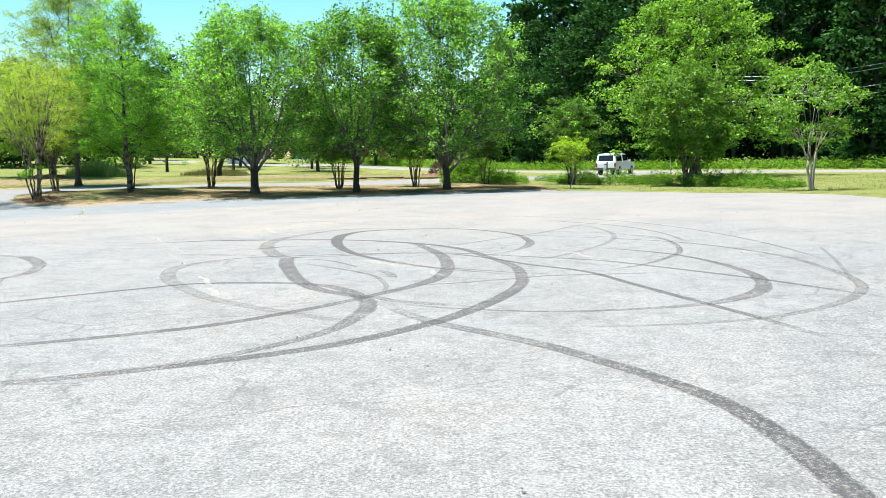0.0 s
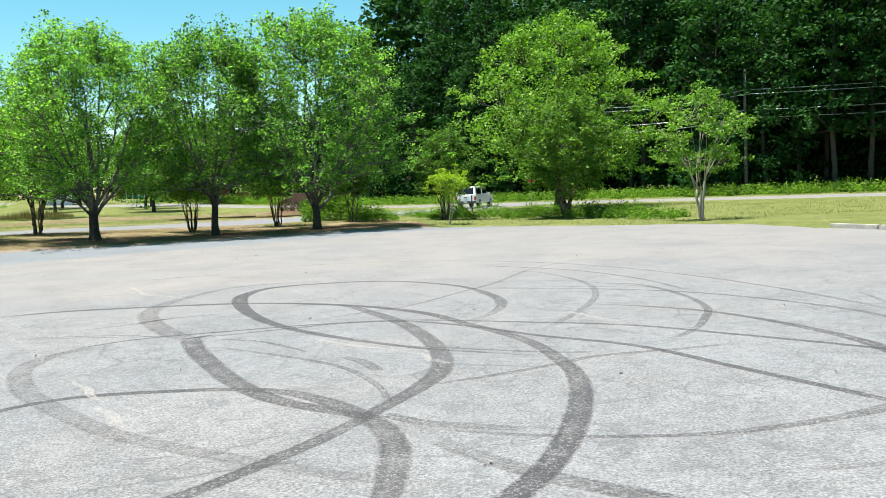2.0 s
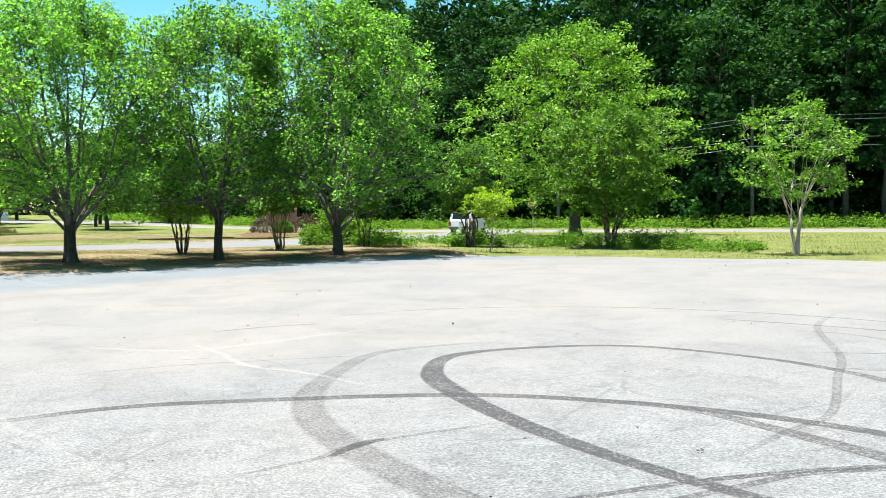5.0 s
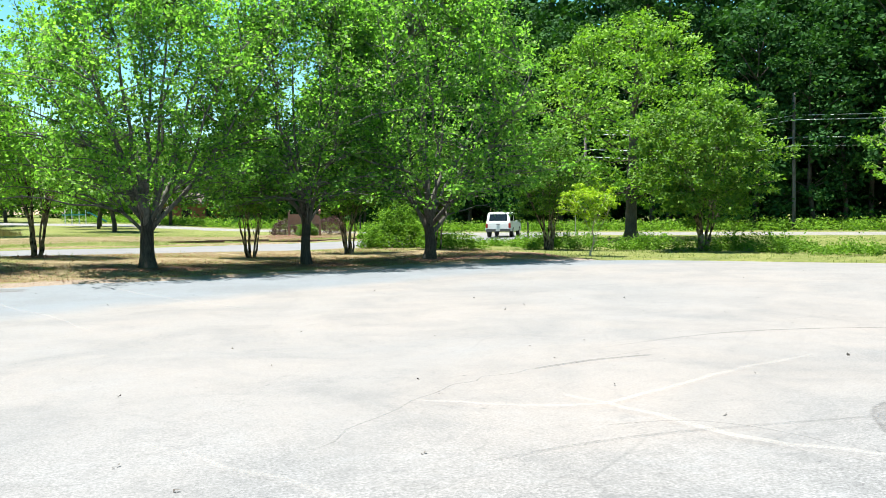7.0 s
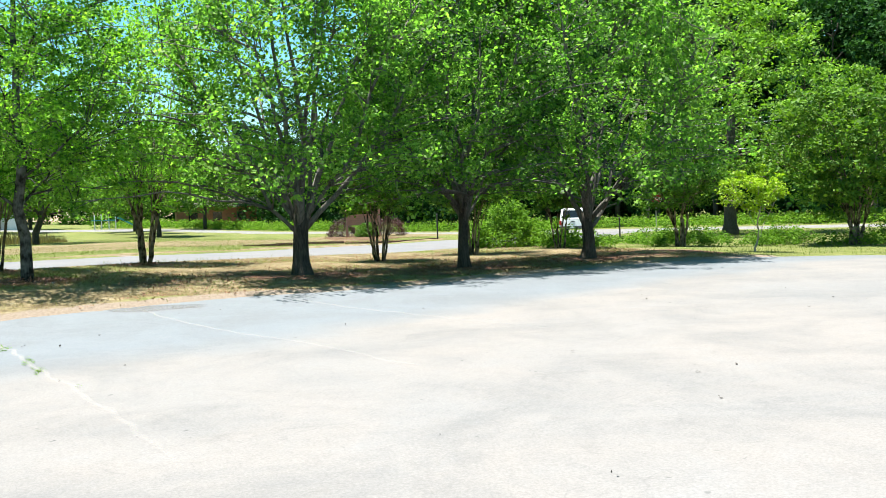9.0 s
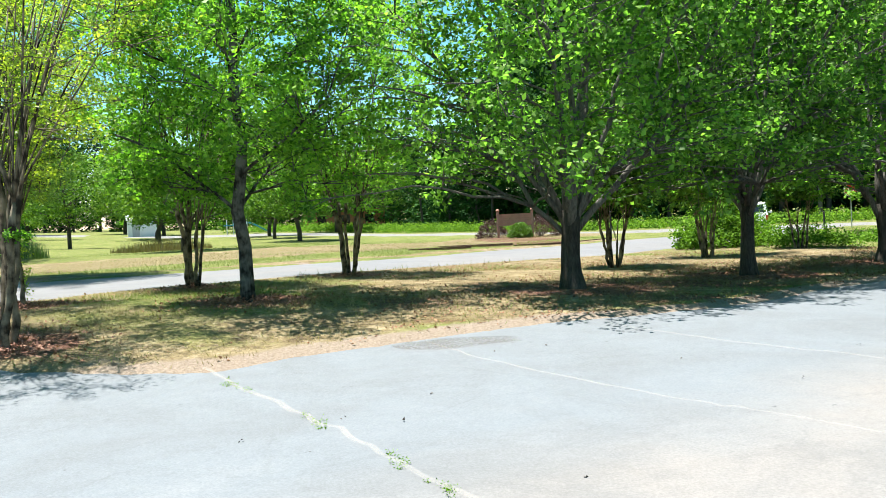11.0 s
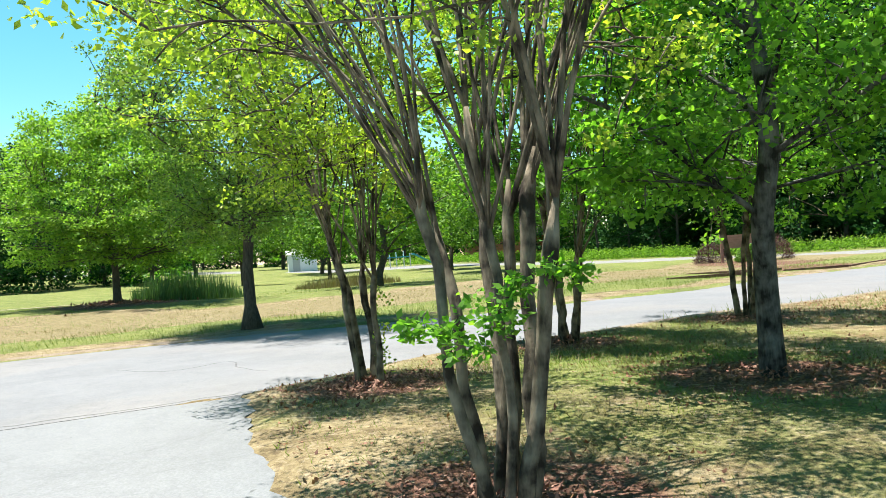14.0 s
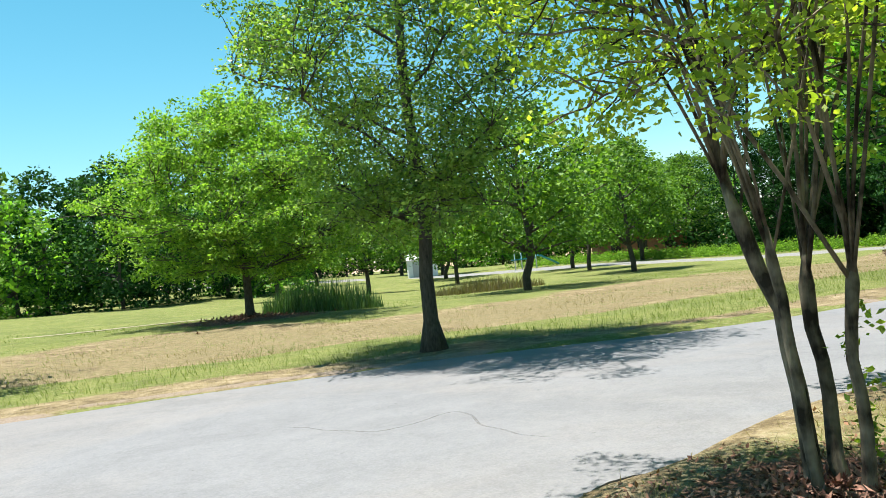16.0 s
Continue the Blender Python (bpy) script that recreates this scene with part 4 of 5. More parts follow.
north_side = lambda x, y: (off_paving(x, y) > 0.05) & (y > 46) & ~inside(x, y, ISLE) & (x < 2 + (y - 66) * 0.4) & (far_from(x, y, DRIVE_NORTH) < 40) & (np.hypot(x - ORN[0], y - ORN[1]) > 2.9)
x, y = scatter(rng, 120000, (-50, 3, 48, 90), north_side)
dn = far_from(x, y, DRIVE_NORTH)
near = rng.random(len(x)) < np.clip(1.4 - dn / 22, 0.12, 1)
x, y, dn = x[near], y[near], dn[near]
wid = 0.006 + dn * 0.0004
k = (dn > 1.4) & (dn < 5.6)
stuff("verge_grass", blades("verge_grass", rng, x[k], y[k], 0.17, wid[k], 0.6, M_GRASS), "green verge grass beside the driveway", "grass")
k = dn <= 1.4
stuff("verge_straw", blades("verge_straw", rng, x[k], y[k], 0.09, wid[k], 0.7, M_STRAW), "dry cropped grass along the asphalt", "grass")
tuft = np.array([noise.noise(Vector((a * 0.4, b * 0.4, 5.0))) for a, b in zip(x, y)])
k = (dn >= 5.6) & (dn < 14.5) & (tuft > -0.05)
stuff("seeding_grass", blades("seeding_grass", rng, x[k], y[k], 0.11, wid[k], 0.8, M_TAN), "brown seeding meadow grass", "grass")
k = (dn >= 14.5) | ((dn >= 5.6) & (tuft <= -0.05))
stuff("meadow_grass", blades("meadow_grass", rng, x[k], y[k], 0.09, wid[k], 0.7, M_GRASS), "green meadow grass", "grass")


def herbs(name, rng, x, y, height, leaf, per, material, label):
    h = np.asarray(height) * rng.uniform(0.45, 1.15, len(x))
    lv = [np.column_stack([x, y, land(x, y) + h * f]) for f in (0.3, 0.65, 0.95)]
    return stuff(name, leaf_mesh(name, rng, np.concatenate(lv), per, leaf * 1.15, leaf, material, 0.8, -0.1, 0.42), label, "weeds")


# weeds between lot and road, and the rank growth along the woods
STRIP = np.array([(1.5, 52.6), (5, 52.9), (9, 52.8), (12, 50.8), (13.6, 47.5), (15.2, 42.5), (17.5, 44), (17.5, 50), (13, 56), (6, 60), (2.5, 58)])
x, y = scatter(rng, 5200, (1, 18, 40, 60), lambda x, y: inside(x, y, STRIP) & (off_paving(x, y) > 0.9) & (np.hypot(x - CR_D[0], y - CR_D[1]) > 0.6) & (np.hypot(x - CR_E[0], y - CR_E[1]) > 0.6))
clump = np.array([noise.noise(Vector((a * 0.45, b * 0.45, 6.0))) for a, b in zip(x, y)])
k = clump > -0.12
herbs("weed_strip", rng, x[k], y[k], 0.3 + 0.9 * np.clip(clump[k] + 0.1, 0, 0.6), 0.12, 9, M_WEED, "rank green weeds between the lot and the road")
x, y = scatter(rng, 30000, (-12, 40, 37, 75), lambda x, y: (off_paving(x, y) > 0.05) & (x > 2.5) & (y < 92 - x) & ~inside(x, y, np.array([(2, 60.5), (17.5, 73.5), (-3, 75), (-6, 56)])))
stuff("roadside_grass", blades("roadside_grass", rng, x, y, 0.13, 0.016, 0.5, M_GRASS), "mown green grass between lot and road", "grass")
s = rng.uniform(20, s_end + 25, 3800)
p = np.array([beside_road(a, b) for a, b in zip(s, 5.2 + 8.0 * rng.random(3800) ** 0.8)])
herbs("woods_edge", rng, p[:, 0], p[:, 1], 0.8, 0.24, 8, M_WEED, "tall bright weeds and vines along the edge of the woods")
# dark leaves added to close bright gaps, in place of the woods' deep shade
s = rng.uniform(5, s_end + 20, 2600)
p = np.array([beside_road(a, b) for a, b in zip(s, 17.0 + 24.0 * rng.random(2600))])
herbs("understorey", rng, p[:, 0], p[:, 1], 4.5, 0.62, 7, M_WOOD, "added dark leaf filler between the trunks, standing in for the deep shade of the woods")

for nm, (cx, cy), r, h, n, mat, lab in (("bush", (1.3, 56.6), 1.5, 1.75, 260, M_WEED, "tall leafy green bush at the end of the island"),
                                        ("shrub", (-1.0, 86.3), 1.1, 1.25, 150, M_PURPLE, "purple-leaved shrub behind the sign"),
                                        ("shrub", (2.5, 86.3), 1.5, 1.4, 200, M_PURPLE, "purple-leaved shrub beside the sign"),
                                        ("shrub", (0.45, 83.9), 0.8, 1.0, 420, M_BOX, "clipped round green shrub before the sign")):
    ang, u = rng.uniform(0, 6.283, n), rng.uniform(0, 1, n)
    rr = np.sqrt(1 - u ** 2) * r * rng.uniform(0.75, 1.05, n)
    pts = np.column_stack([rr * np.cos(ang), rr * np.sin(ang), 0.1 + u * (h - 0.12) * rng.uniform(0.8, 1.1, n)])
    ob = thing(nm, lab, "shrub", stand(cx, cy))
    part("stem", tubes("stem", [(bend((0, 0, -0.1), q, rng, 0.2, 0.1, 5), np.linspace(0.02, 0.006, 5)) for q in pts[::12]], M_BARK_OAK), None, ob)
    if mat == M_WEED:
        pts[:, :2] *= rng.uniform(0.6, 1.35, (n, 1))
        pts[:, 2] *= rng.uniform(0.55, 1.3, n)
    part("crown", leaf_mesh("crown", rng, pts, 40, 0.18 if mat == M_WEED else 0.12 if mat != M_BOX else 0.06, 0.14 if mat == M_WEED else 0.08, mat, 0.9, 0.0, 0.45), None, ob)

for nm, (cx, cy), rx, n, mat, lab in (("reeds", (-30.0, 75.5), 2.1, 2400, M_REED, "clump of green cattail reeds"), ("tall_grass", (-23.5, 88.0), 2.6, 1800, M_TAN, "clump of pale tall grass")):
    a, r = rng.uniform(0, 6.283, n), np.sqrt(rng.random(n)) * rx
    x, y = cx + np.cos(a) * r * 1.3, cy + np.sin(a) * r * 0.7
    stuff(nm, blades(nm, rng, x, y, (1.5 if mat == M_REED else 0.8) * (1.1 - 0.7 * (r / rx) ** 2), 0.022, 0.16, mat), lab, "reeds")


# ---------- marks on the lot ----------
def tyre_rubber(name, strength):
    m = Mat(name)
    a = m.sep(m.attr("wear").outputs["Color"])
    n = m.noise(34, 5, 0.85)
    b = m.noise(2.2, 3, 0.6)
    dens = m.maths("MULTIPLY", a[0], m.ramp(n, (0.40, 0.12), (0.54, 1.0)))
    dens = m.maths("MULTIPLY", dens, m.ramp(b, (0.3, 0.55), (0.6, 1.0)))
    dens = m.maths("MULTIPLY", dens, strength)
    m.base((0.032, 0.032, 0.034), 0.8, 0, 0.3)
    clear = m.node("ShaderNodeBsdfTransparent")
    mx = m.node("ShaderNodeMixShader")
    m.link(dens, mx.inputs[0])
    m.link(clear.outputs[0], mx.inputs[1])
    m.link(m.bsdf.outputs[0], mx.inputs[2])
    m.link(mx.outputs[0], m.out.inputs[0])
    return m.m


M_RUBBER = tyre_rubber("tyre_rubber", 2.0)
lift_next = [0.004]


def mark(points, width, dark, name="tyre_mark", label="curved dark tyre mark on the asphalt", mat=None, per=9, fade=0.12):
    """A smear along a smooth line; width and darkness may change from start to end."""
    line = spline(points, per)
    n = len(line)
    u = np.linspace(0, 1, n)
    wd = np.interp(u, np.linspace(0, 1, len(width)), width)
    dk = np.interp(u, np.linspace(0, 1, len(dark)), dark) * np.clip(np.minimum(u, 1 - u) / fade, 0, 1)
    d = np.gradient(line, axis=0)
    d /= np.linalg.norm(d, axis=1)[:, None] + 1e-9
    side = np.stack([d[:, 1], -d[:, 0]], 1)
    lanes = np.array([-0.5, -0.36, -0.12, 0.12, 0.36, 0.5])
    edge = np.array([0.0, 1.0, 0.85, 0.75, 1.0, 0.0])
    lift_next[0] += 0.0006
    V, C = [], []
    for k, e in zip(lanes, edge):
        p = line + side * (k * wd * 0.9)[:, None]
        V.append(np.column_stack([p, land(p[:, 0], p[:, 1]) + lift_next[0]]))
        C.append(np.column_stack([dk * e] * 3 + [np.ones(n)]))
    F = [(r * n + i, r * n + i + 1, (r + 1) * n + i + 1, (r + 1) * n + i) for r in range(5) for i in range(n - 1)]
    me = mesh_of(name, np.concatenate(V), F, mat or M_RUBBER)
    me.color_attributes.new("wear", "FLOAT_COLOR", "POINT").data.foreach_set("color", np.concatenate(C).astype(np.float32).ravel())
    ob = new(name, me)
    ob.visible_shadow = False
    return tagged(ob, label, "tyre mark", "tyre marks on the lot", kind="structure")


mark([(-7.01, 20.03), (-6.21, 20.16), (-5.44, 20.36), (-4.55, 20.34), (-2.3, 19.9), (-0.77, 18.9), (0.25, 17.6), (0.74, 16.1), (1.1, 14.74), (1.11, 13.4), (0.99, 12.63),
      (0.71, 11.78), (0.28, 10.85), (-0.21, 10.1), (-1.04, 9.23), (-2.31, 8.53), (-3.54, 8.07), (-5.5, 7.5)], (0.18, 0.2, 0.2, 0.22, 0.27, 0.24, 0.2), (0.5, 0.8, 0.75, 0.5, 0.75, 0.75, 0.6))
mark([(-1.6, 19.5), (-0.77, 18.91), (-0.36, 17.77), (-0.04, 16.34), (0.05, 14.68), (-0.11, 13.57), (-0.42, 12.89), (-0.85, 12.24), (-1.17, 11.77), (-1.68, 11.15), (-2.59, 10.3), (-4.4, 9.5), (-6.5, 9.0)],
     (0.12, 0.26, 0.3, 0.2, 0.2, 0.2), (0.5, 0.55, 0.55, 0.6, 0.7, 0.6))
mark([(-8.5, 10.2), (-6.2, 11.9), (-4.31, 13.19), (-3.6, 13.6), (-2.72, 13.56), (-1.94, 13.34), (-1.4, 12.84), (-0.97, 11.92), (-0.87, 11.25), (-0.96, 10.58), (-1.1, 10.04), (-1.39, 9.52), (-2.1, 8.75), (-3.2, 8.2)],
     (0.12, 0.14, 0.16, 0.26, 0.28, 0.2, 0.16), (0.6, 0.8, 0.8, 0.55, 0.5, 0.5, 0.5))
mark([(-2.83, 16.7), (-2.7, 15.9), (-2.53, 15.19), (-2.17, 13.91), (-1.8, 13.0), (-1.39, 12.44), (-0.9, 11.95)], (0.32, 0.32, 0.26, 0.18), (0.6, 0.65, 0.6, 0.5), fade=0.05)
mark([(-0.9, 22.9), (-2.0, 22.75), (-2.76, 22.37), (-3.48, 20.96), (-3.73, 19.81), (-3.61, 18.64), (-3.13, 17.16), (-2.77, 16.56)], (0.1, 0.2, 0.36, 0.4, 0.36), (0.2, 0.25, 0.3, 0.32, 0.4))
mark([(-3.75, 18.23), (-3.5, 18.5), (-3.27, 18.61)], (0.06, 0.14, 0.08), (0.8, 1.0, 0.6))
mark([(-2.92, 16.59), (-2.75, 16.64), (-2.55, 16.75)], (0.06, 0.14, 0.1), (0.8, 1.0, 0.6))
mark([(-4.5, 15.83), (-4.08, 16.46), (-3.4, 16.85), (-2.46, 16.95), (-1.32, 17.03), (0.0, 16.85), (1.3, 16.07), (2.52, 15.22), (3.28, 14.23), (4.1, 13.04), (4.62, 12.14), (5.2, 11.0)],
     (0.06, 0.09, 0.1, 0.12, 0.14), (0.55, 0.65, 0.6, 0.7, 0.75))
mark([(-2.75, 16.6), (-2.2, 16.7), (-1.5, 16.85), (-0.82, 16.96), (0.0, 16.73), (0.71, 15.96), (1.3, 14.98), (2.09, 13.93), (2.54, 12.53), (2.98, 11.11), (3.27, 10.22), (3.6, 9.0)], (0.1, 0.1, 0.12, 0.14, 0.13), (0.6, 0.5, 0.75, 0.8, 0.6))
mark([(1.2, 13.6), (0.5, 14.2), (-0.18, 14.79), (-1.01, 15.88), (-1.65, 17.02), (-2.11, 18.42), (-2.35, 19.87), (-2.33, 21.05), (-1.83, 22.01), (-0.68, 22.21), (0.47, 21.82), (1.42, 20.4), (1.67, 18.86), (1.58, 17.82), (1.22, 16.93), (0.6, 16.2)],
     (0.06, 0.12, 0.2, 0.34, 0.18, 0.14, 0.24, 0.1), (0.5, 0.75, 0.9, 0.95, 0.75, 0.7, 0.5, 0.3))
mark([(2.4, 17.4), (3.25, 16.66), (3.91, 15.68), (4.24, 14.36), (4.3, 13.16), (4.11, 12.3), (3.86, 11.76), (3.39, 11.25), (2.89, 10.95), (2.18, 10.77), (1.51, 10.71), (0.83, 10.81), (-0.04, 11.16), (-0.8, 11.7)],
     (0.08, 0.14, 0.24, 0.3, 0.16, 0.09, 0.09), (0.6, 0.7, 0.55, 0.55, 0.4, 0.5, 0.5))
mark([(2.4, 19.4), (3.54, 18.65), (4.66, 17.41), (5.44, 15.37), (5.5, 13.6), (5.41, 12.63), (5.09, 11.71), (4.38, 10.8), (3.32, 10.08), (2.1, 9.83), (0.69, 9.93)], (0.07, 0.1, 0.16, 0.2, 0.14, 0.1), (0.55, 0.6, 0.35, 0.35, 0.3, 0.25))
mark([(3.7, 19.5), (4.24, 18.9), (4.29, 17.46), (4.03, 16.15), (3.56, 15.26), (3.04, 14.54), (2.4, 14.0)], (0.08, 0.12, 0.14, 0.1), (0.4, 0.5, 0.5, 0.3))
mark([(-0.77, 11.74), (-0.45, 10.92), (-0.03, 10.2), (0.48, 9.61), (1.0, 8.97), (1.38, 8.34), (1.69, 7.8), (1.99, 7.09), (2.11, 6.36), (2.14, 5.58), (2.12, 4.6), (2.0, 3.4)], (0.2, 0.26, 0.22, 0.24, 0.25), (0.3, 0.45, 0.6, 0.72, 0.75))
mark([(-3.6, 16.6), (-4.23, 16.15), (-4.43, 15.59), (-4.4, 15.0), (-4.09, 14.03), (-3.59, 13.13), (-3.02, 12.25), (-2.41, 11.59), (-1.9, 11.14), (-1.18, 10.54), (-0.41, 10.17)], (0.12, 0.34, 0.3, 0.26, 0.22, 0.18), (0.2, 0.3, 0.3, 0.28, 0.22, 0.12))
mark([(-2.5, 15.84), (-1.57, 14.77), (-1.04, 13.96), (-0.79, 13.04), (-0.77, 12.34)], (0.08, 0.1, 0.08), (0.3, 0.4, 0.4))
mark([(3.0, 22.3), (3.39, 21.6), (3.54, 19.67), (3.13, 17.99), (2.34, 16.53), (1.4, 15.2)], (0.1, 0.14, 0.12), (0.25, 0.3, 0.3))
mark([(-6.4, 13.6), (-6.87, 14.49), (-6.8, 15.26), (-7.17, 16.43), (-7.95, 17.61), (-8.46, 17.99), (-9.6, 18.4)], (0.1, 0.24, 0.34, 0.2), (0.35, 0.45, 0.5, 0.3))
mark([(-3.5, 26.0), (-1.0, 26.6), (1.6, 25.9), (3.6, 24.2), (4.9, 22.0), (5.6, 19.4), (5.9, 16.9), (5.9, 14.6)], (0.07, 0.08, 0.1, 0.1), (0.2, 0.35, 0.4, 0.4))
mark([(6.6, 16.6), (6.2, 15.2), (5.8, 13.9), (5.3, 12.4)], (0.07, 0.08, 0.07), (0.2, 0.3, 0.25))
# thinner, fainter passes
mark([(-4.42, 17.96), (-3.84, 18.2), (-3.45, 18.5), (-2.25, 18.79)], (0.06, 0.09, 0.06), (0.3, 0.45, 0.3))
mark([(-5.17, 17.51), (-4.08, 17.18), (-3.07, 16.86), (-2.36, 16.95)], (0.05, 0.06, 0.05), (0.35, 0.4, 0.3))
mark([(-1.25, 17.32), (-0.45, 17.83), (0.28, 18.25), (1.28, 19.43), (2.15, 20.48), (3.45, 22.56), (4.91, 23.89)], (0.08, 0.1, 0.12, 0.12), (0.3, 0.35, 0.28, 0.15))
mark([(-0.33, 12.89), (0.28, 13.04), (0.99, 13.31), (1.52, 13.53), (2.26, 13.55), (3.17, 13.6)], (0.1, 0.12, 0.1), (0.5, 0.5, 0.3))
mark([(-0.28, 14.9), (0.5, 14.32), (1.13, 13.9), (1.62, 13.72)], (0.07, 0.09, 0.06), (0.4, 0.5, 0.3))
mark([(2.59, 23.83), (3.98, 21.8), (4.55, 19.71), (4.58, 17.79)], (0.08, 0.1, 0.1), (0.45, 0.45, 0.35))
mark([(1.97, 20.74), (3.29, 20.04), (3.94, 19.05), (4.45, 17.86)], (0.05, 0.06, 0.05), (0.35, 0.35, 0.3))
mark([(1.65, 19.76), (2.44, 19.29), (3.12, 18.87)], (0.05, 0.06, 0.05), (0.3, 0.35, 0.3))
mark([(-0.88, 12.01), (-0.58, 11.63), (-0.24, 11.41), (0.12, 11.21)], (0.16, 0.2, 0.16), (0.5, 0.4, 0.25))
mark([(-6.08, 22.07), (-5.38, 22.26), (-4.62, 22.34), (-3.57, 22.31), (-2.75, 22.27)], (0.06, 0.08, 0.06), (0.12, 0.2, 0.15))
mark([(-4.58, 25.01), (-3.82, 25.27), (-3.02, 25.36)], (0.08, 0.1, 0.08), (0.3, 0.35, 0.3))
mark([(-4.99, 17.48), (-4.38, 17.35), (-3.66, 17.12), (-3.29, 16.83)], (0.05, 0.06, 0.05), (0.35, 0.4, 0.3))
mark([(-2.43, 16.27), (-1.94, 15.9), (-1.57, 15.32), (-1.38, 14.93)], (0.06, 0.08, 0.06), (0.4, 0.45, 0.3))
mark([(1.43, 19.86), (2.87, 19.25), (3.8, 18.74)], (0.05, 0.06, 0.06), (0.3, 0.35, 0.4))
mark([(-1.01, 14.51), (-0.82, 14.12), (-0.72, 13.62)], (0.14, 0.18, 0.16), (0.4, 0.45, 0.4))

# pale seams, sand and cracks in the asphalt
M_SEAM = tyre_rubber("sandy_seam", 0.85)
M_SEAM.node_tree.nodes["Principled BSDF"].inputs["Base Color"].default_value = (0.235, 0.22, 0.2, 1)
M_CRACK = tyre_rubber("open_crack", 1.2)
M_CRACK.node_tree.nodes["Principled BSDF"].inputs["Base Color"].default_value = (0.065, 0.06, 0.055, 1)


def seam(points, width, dark, mat, name="seam", label="sandy repaired seam in the asphalt", jag=0.028):
    line = spline(points, 6)
    d = np.linalg.norm(np.diff(line, axis=0), axis=1).sum()
    n = max(6, int(d / 0.25))
    t = np.linspace(0, 1, len(line))
    p = np.stack([np.interp(np.linspace(0, 1, n), t, line[:, k]) for k in (0, 1)], 1) + rng.normal(size=(n, 2)) * jag
    ob = mark(p, width, dark, name, label, mat, per=2, fade=0.03)
    ob["category"], ob["group"] = "pavement seam", "seams in the asphalt"
    return ob


seam([(-15.0, 36.7), (-14.0, 34.5), (-13.2, 32.4), (-12.2, 29.6), (-11.4, 27.2)], (0.06, 0.085, 0.06, 0.07, 0.05), (0.7, 0.8, 0.7, 0.5, 0.2), M_SEAM)
seam([(-12.35, 37.3), (-11.67, 35.6), (-10.73, 33.4), (-10.2, 32.5), (-9.2, 30.0)], (0.045, 0.055, 0.05), (0.7, 0.6, 0.4), M_SEAM)
seam([(-9.72, 37.5), (-8.46, 35.0), (-7.0, 32.0)], (0.048, 0.072, 0.06), (0.6, 0.6, 0.3), M_SEAM)
seam([(-8.21, 23.36), (-7.01, 21.7), (-6.63, 21.07), (-6.29, 20.29), (-5.55, 18.85), (-4.59, 17.08)], (0.06, 0.1, 0.08, 0.06), (0.3, 0.5, 0.45, 0.2), M_SEAM)
seam([(-6.03, 23.99), (-4.74, 23.34), (-3.23, 24.06), (-1.46, 24.8)], (0.06, 0.09, 0.072), (0.7, 0.8, 0.4), M_SEAM)
seam([(-4.77, 23.82), (-4.49, 22.99), (-4.23, 22.1), (-3.74, 21.52), (-3.0, 20.44)], (0.072, 0.12, 0.072), (0.7, 0.8, 0.5), M_SEAM)
seam([(-7.07, 22.74), (-6.03, 24.0), (-5.16, 24.75), (-4.22, 25.07), (-2.69, 25.76)], (0.022, 0.026, 0.022), (0.3, 0.38, 0.2), M_CRACK, "crack", "dark crack in the asphalt")
seam([(-4.98, 22.67), (-4.18, 22.6), (-3.72, 21.65)], (0.035, 0.035, 0.03), (0.4, 0.5, 0.3), M_CRACK, "crack", "dark crack in the asphalt")
seam([(-23.8, 41.2), (-22.5, 41.85), (-21.4, 42.3), (-20.2, 43.0)], (0.05, 0.07, 0.06), (0.9, 1.0, 0.8), M_CRACK, "crack", "dark crack where driveway and lot meet")
seam([(-30.0, 38.1), (-27.0, 39.5), (-23.8, 41.2)], (0.06, 0.06, 0.05), (0.9, 0.9, 0.9), M_CRACK, "crack", "dark crack where driveway and lot meet")
seam([(-23.0, 46.6), (-21.9, 45.9), (-21.2, 46.6), (-20.8, 45.6), (-20.3, 44.9)], (0.03, 0.04, 0.03), (0.8, 0.9, 0.6), M_CRACK, "crack", "dark crack in the driveway")
seam([(-3.2, 6.2), (-1.6, 6.9), (-0.4, 7.3), (0.8, 7.9)], (0.03, 0.03, 0.03), (0.25, 0.3, 0.2), M_CRACK, "crack", "dark crack in the asphalt")
seam([(0.7, 4.2), (1.5, 5.2), (2.6, 6.3), (4.2, 7.4)], (0.03, 0.03, 0.03), (0.25, 0.3, 0.2), M_CRACK, "crack", "dark crack in the asphalt")
seam([(-3.75, 14.35), (-3.45, 13.7), (-3.2, 13.2)], (0.036, 0.12, 0.036), (0.8, 1.0, 0.7), M_SEAM, "seam", "sandy scuff in the asphalt")
seam([(-12.7, 37.1), (-12.3, 36.9), (-11.8, 37.0), (-11.2, 37.0)], (0.35, 0.8, 0.4), (0.75, 0.8, 0.7), M_CRACK, "patch", "dark tar patch at the edge of the lot")
seam([(-3.25, 13.05), (-3.02, 12.6), (-2.86, 12.2)], (0.05, 0.12, 0.05), (0.7, 0.9, 0.6), M_SEAM, "seam", "sandy scuff in the asphalt", 0.02)
seam([(2.14, 16.49), (2.32, 15.88), (2.5, 15.25)], (0.05, 0.12, 0.05), (0.7, 0.9, 0.6), M_SEAM, "seam", "sandy scuff in the asphalt", 0.02)
seam([(-0.23, 14.36), (-0.12, 13.89), (0.0, 13.67)], (0.05, 0.12, 0.05), (0.7, 0.9, 0.6), M_SEAM, "seam", "sandy scuff in the asphalt", 0.02)
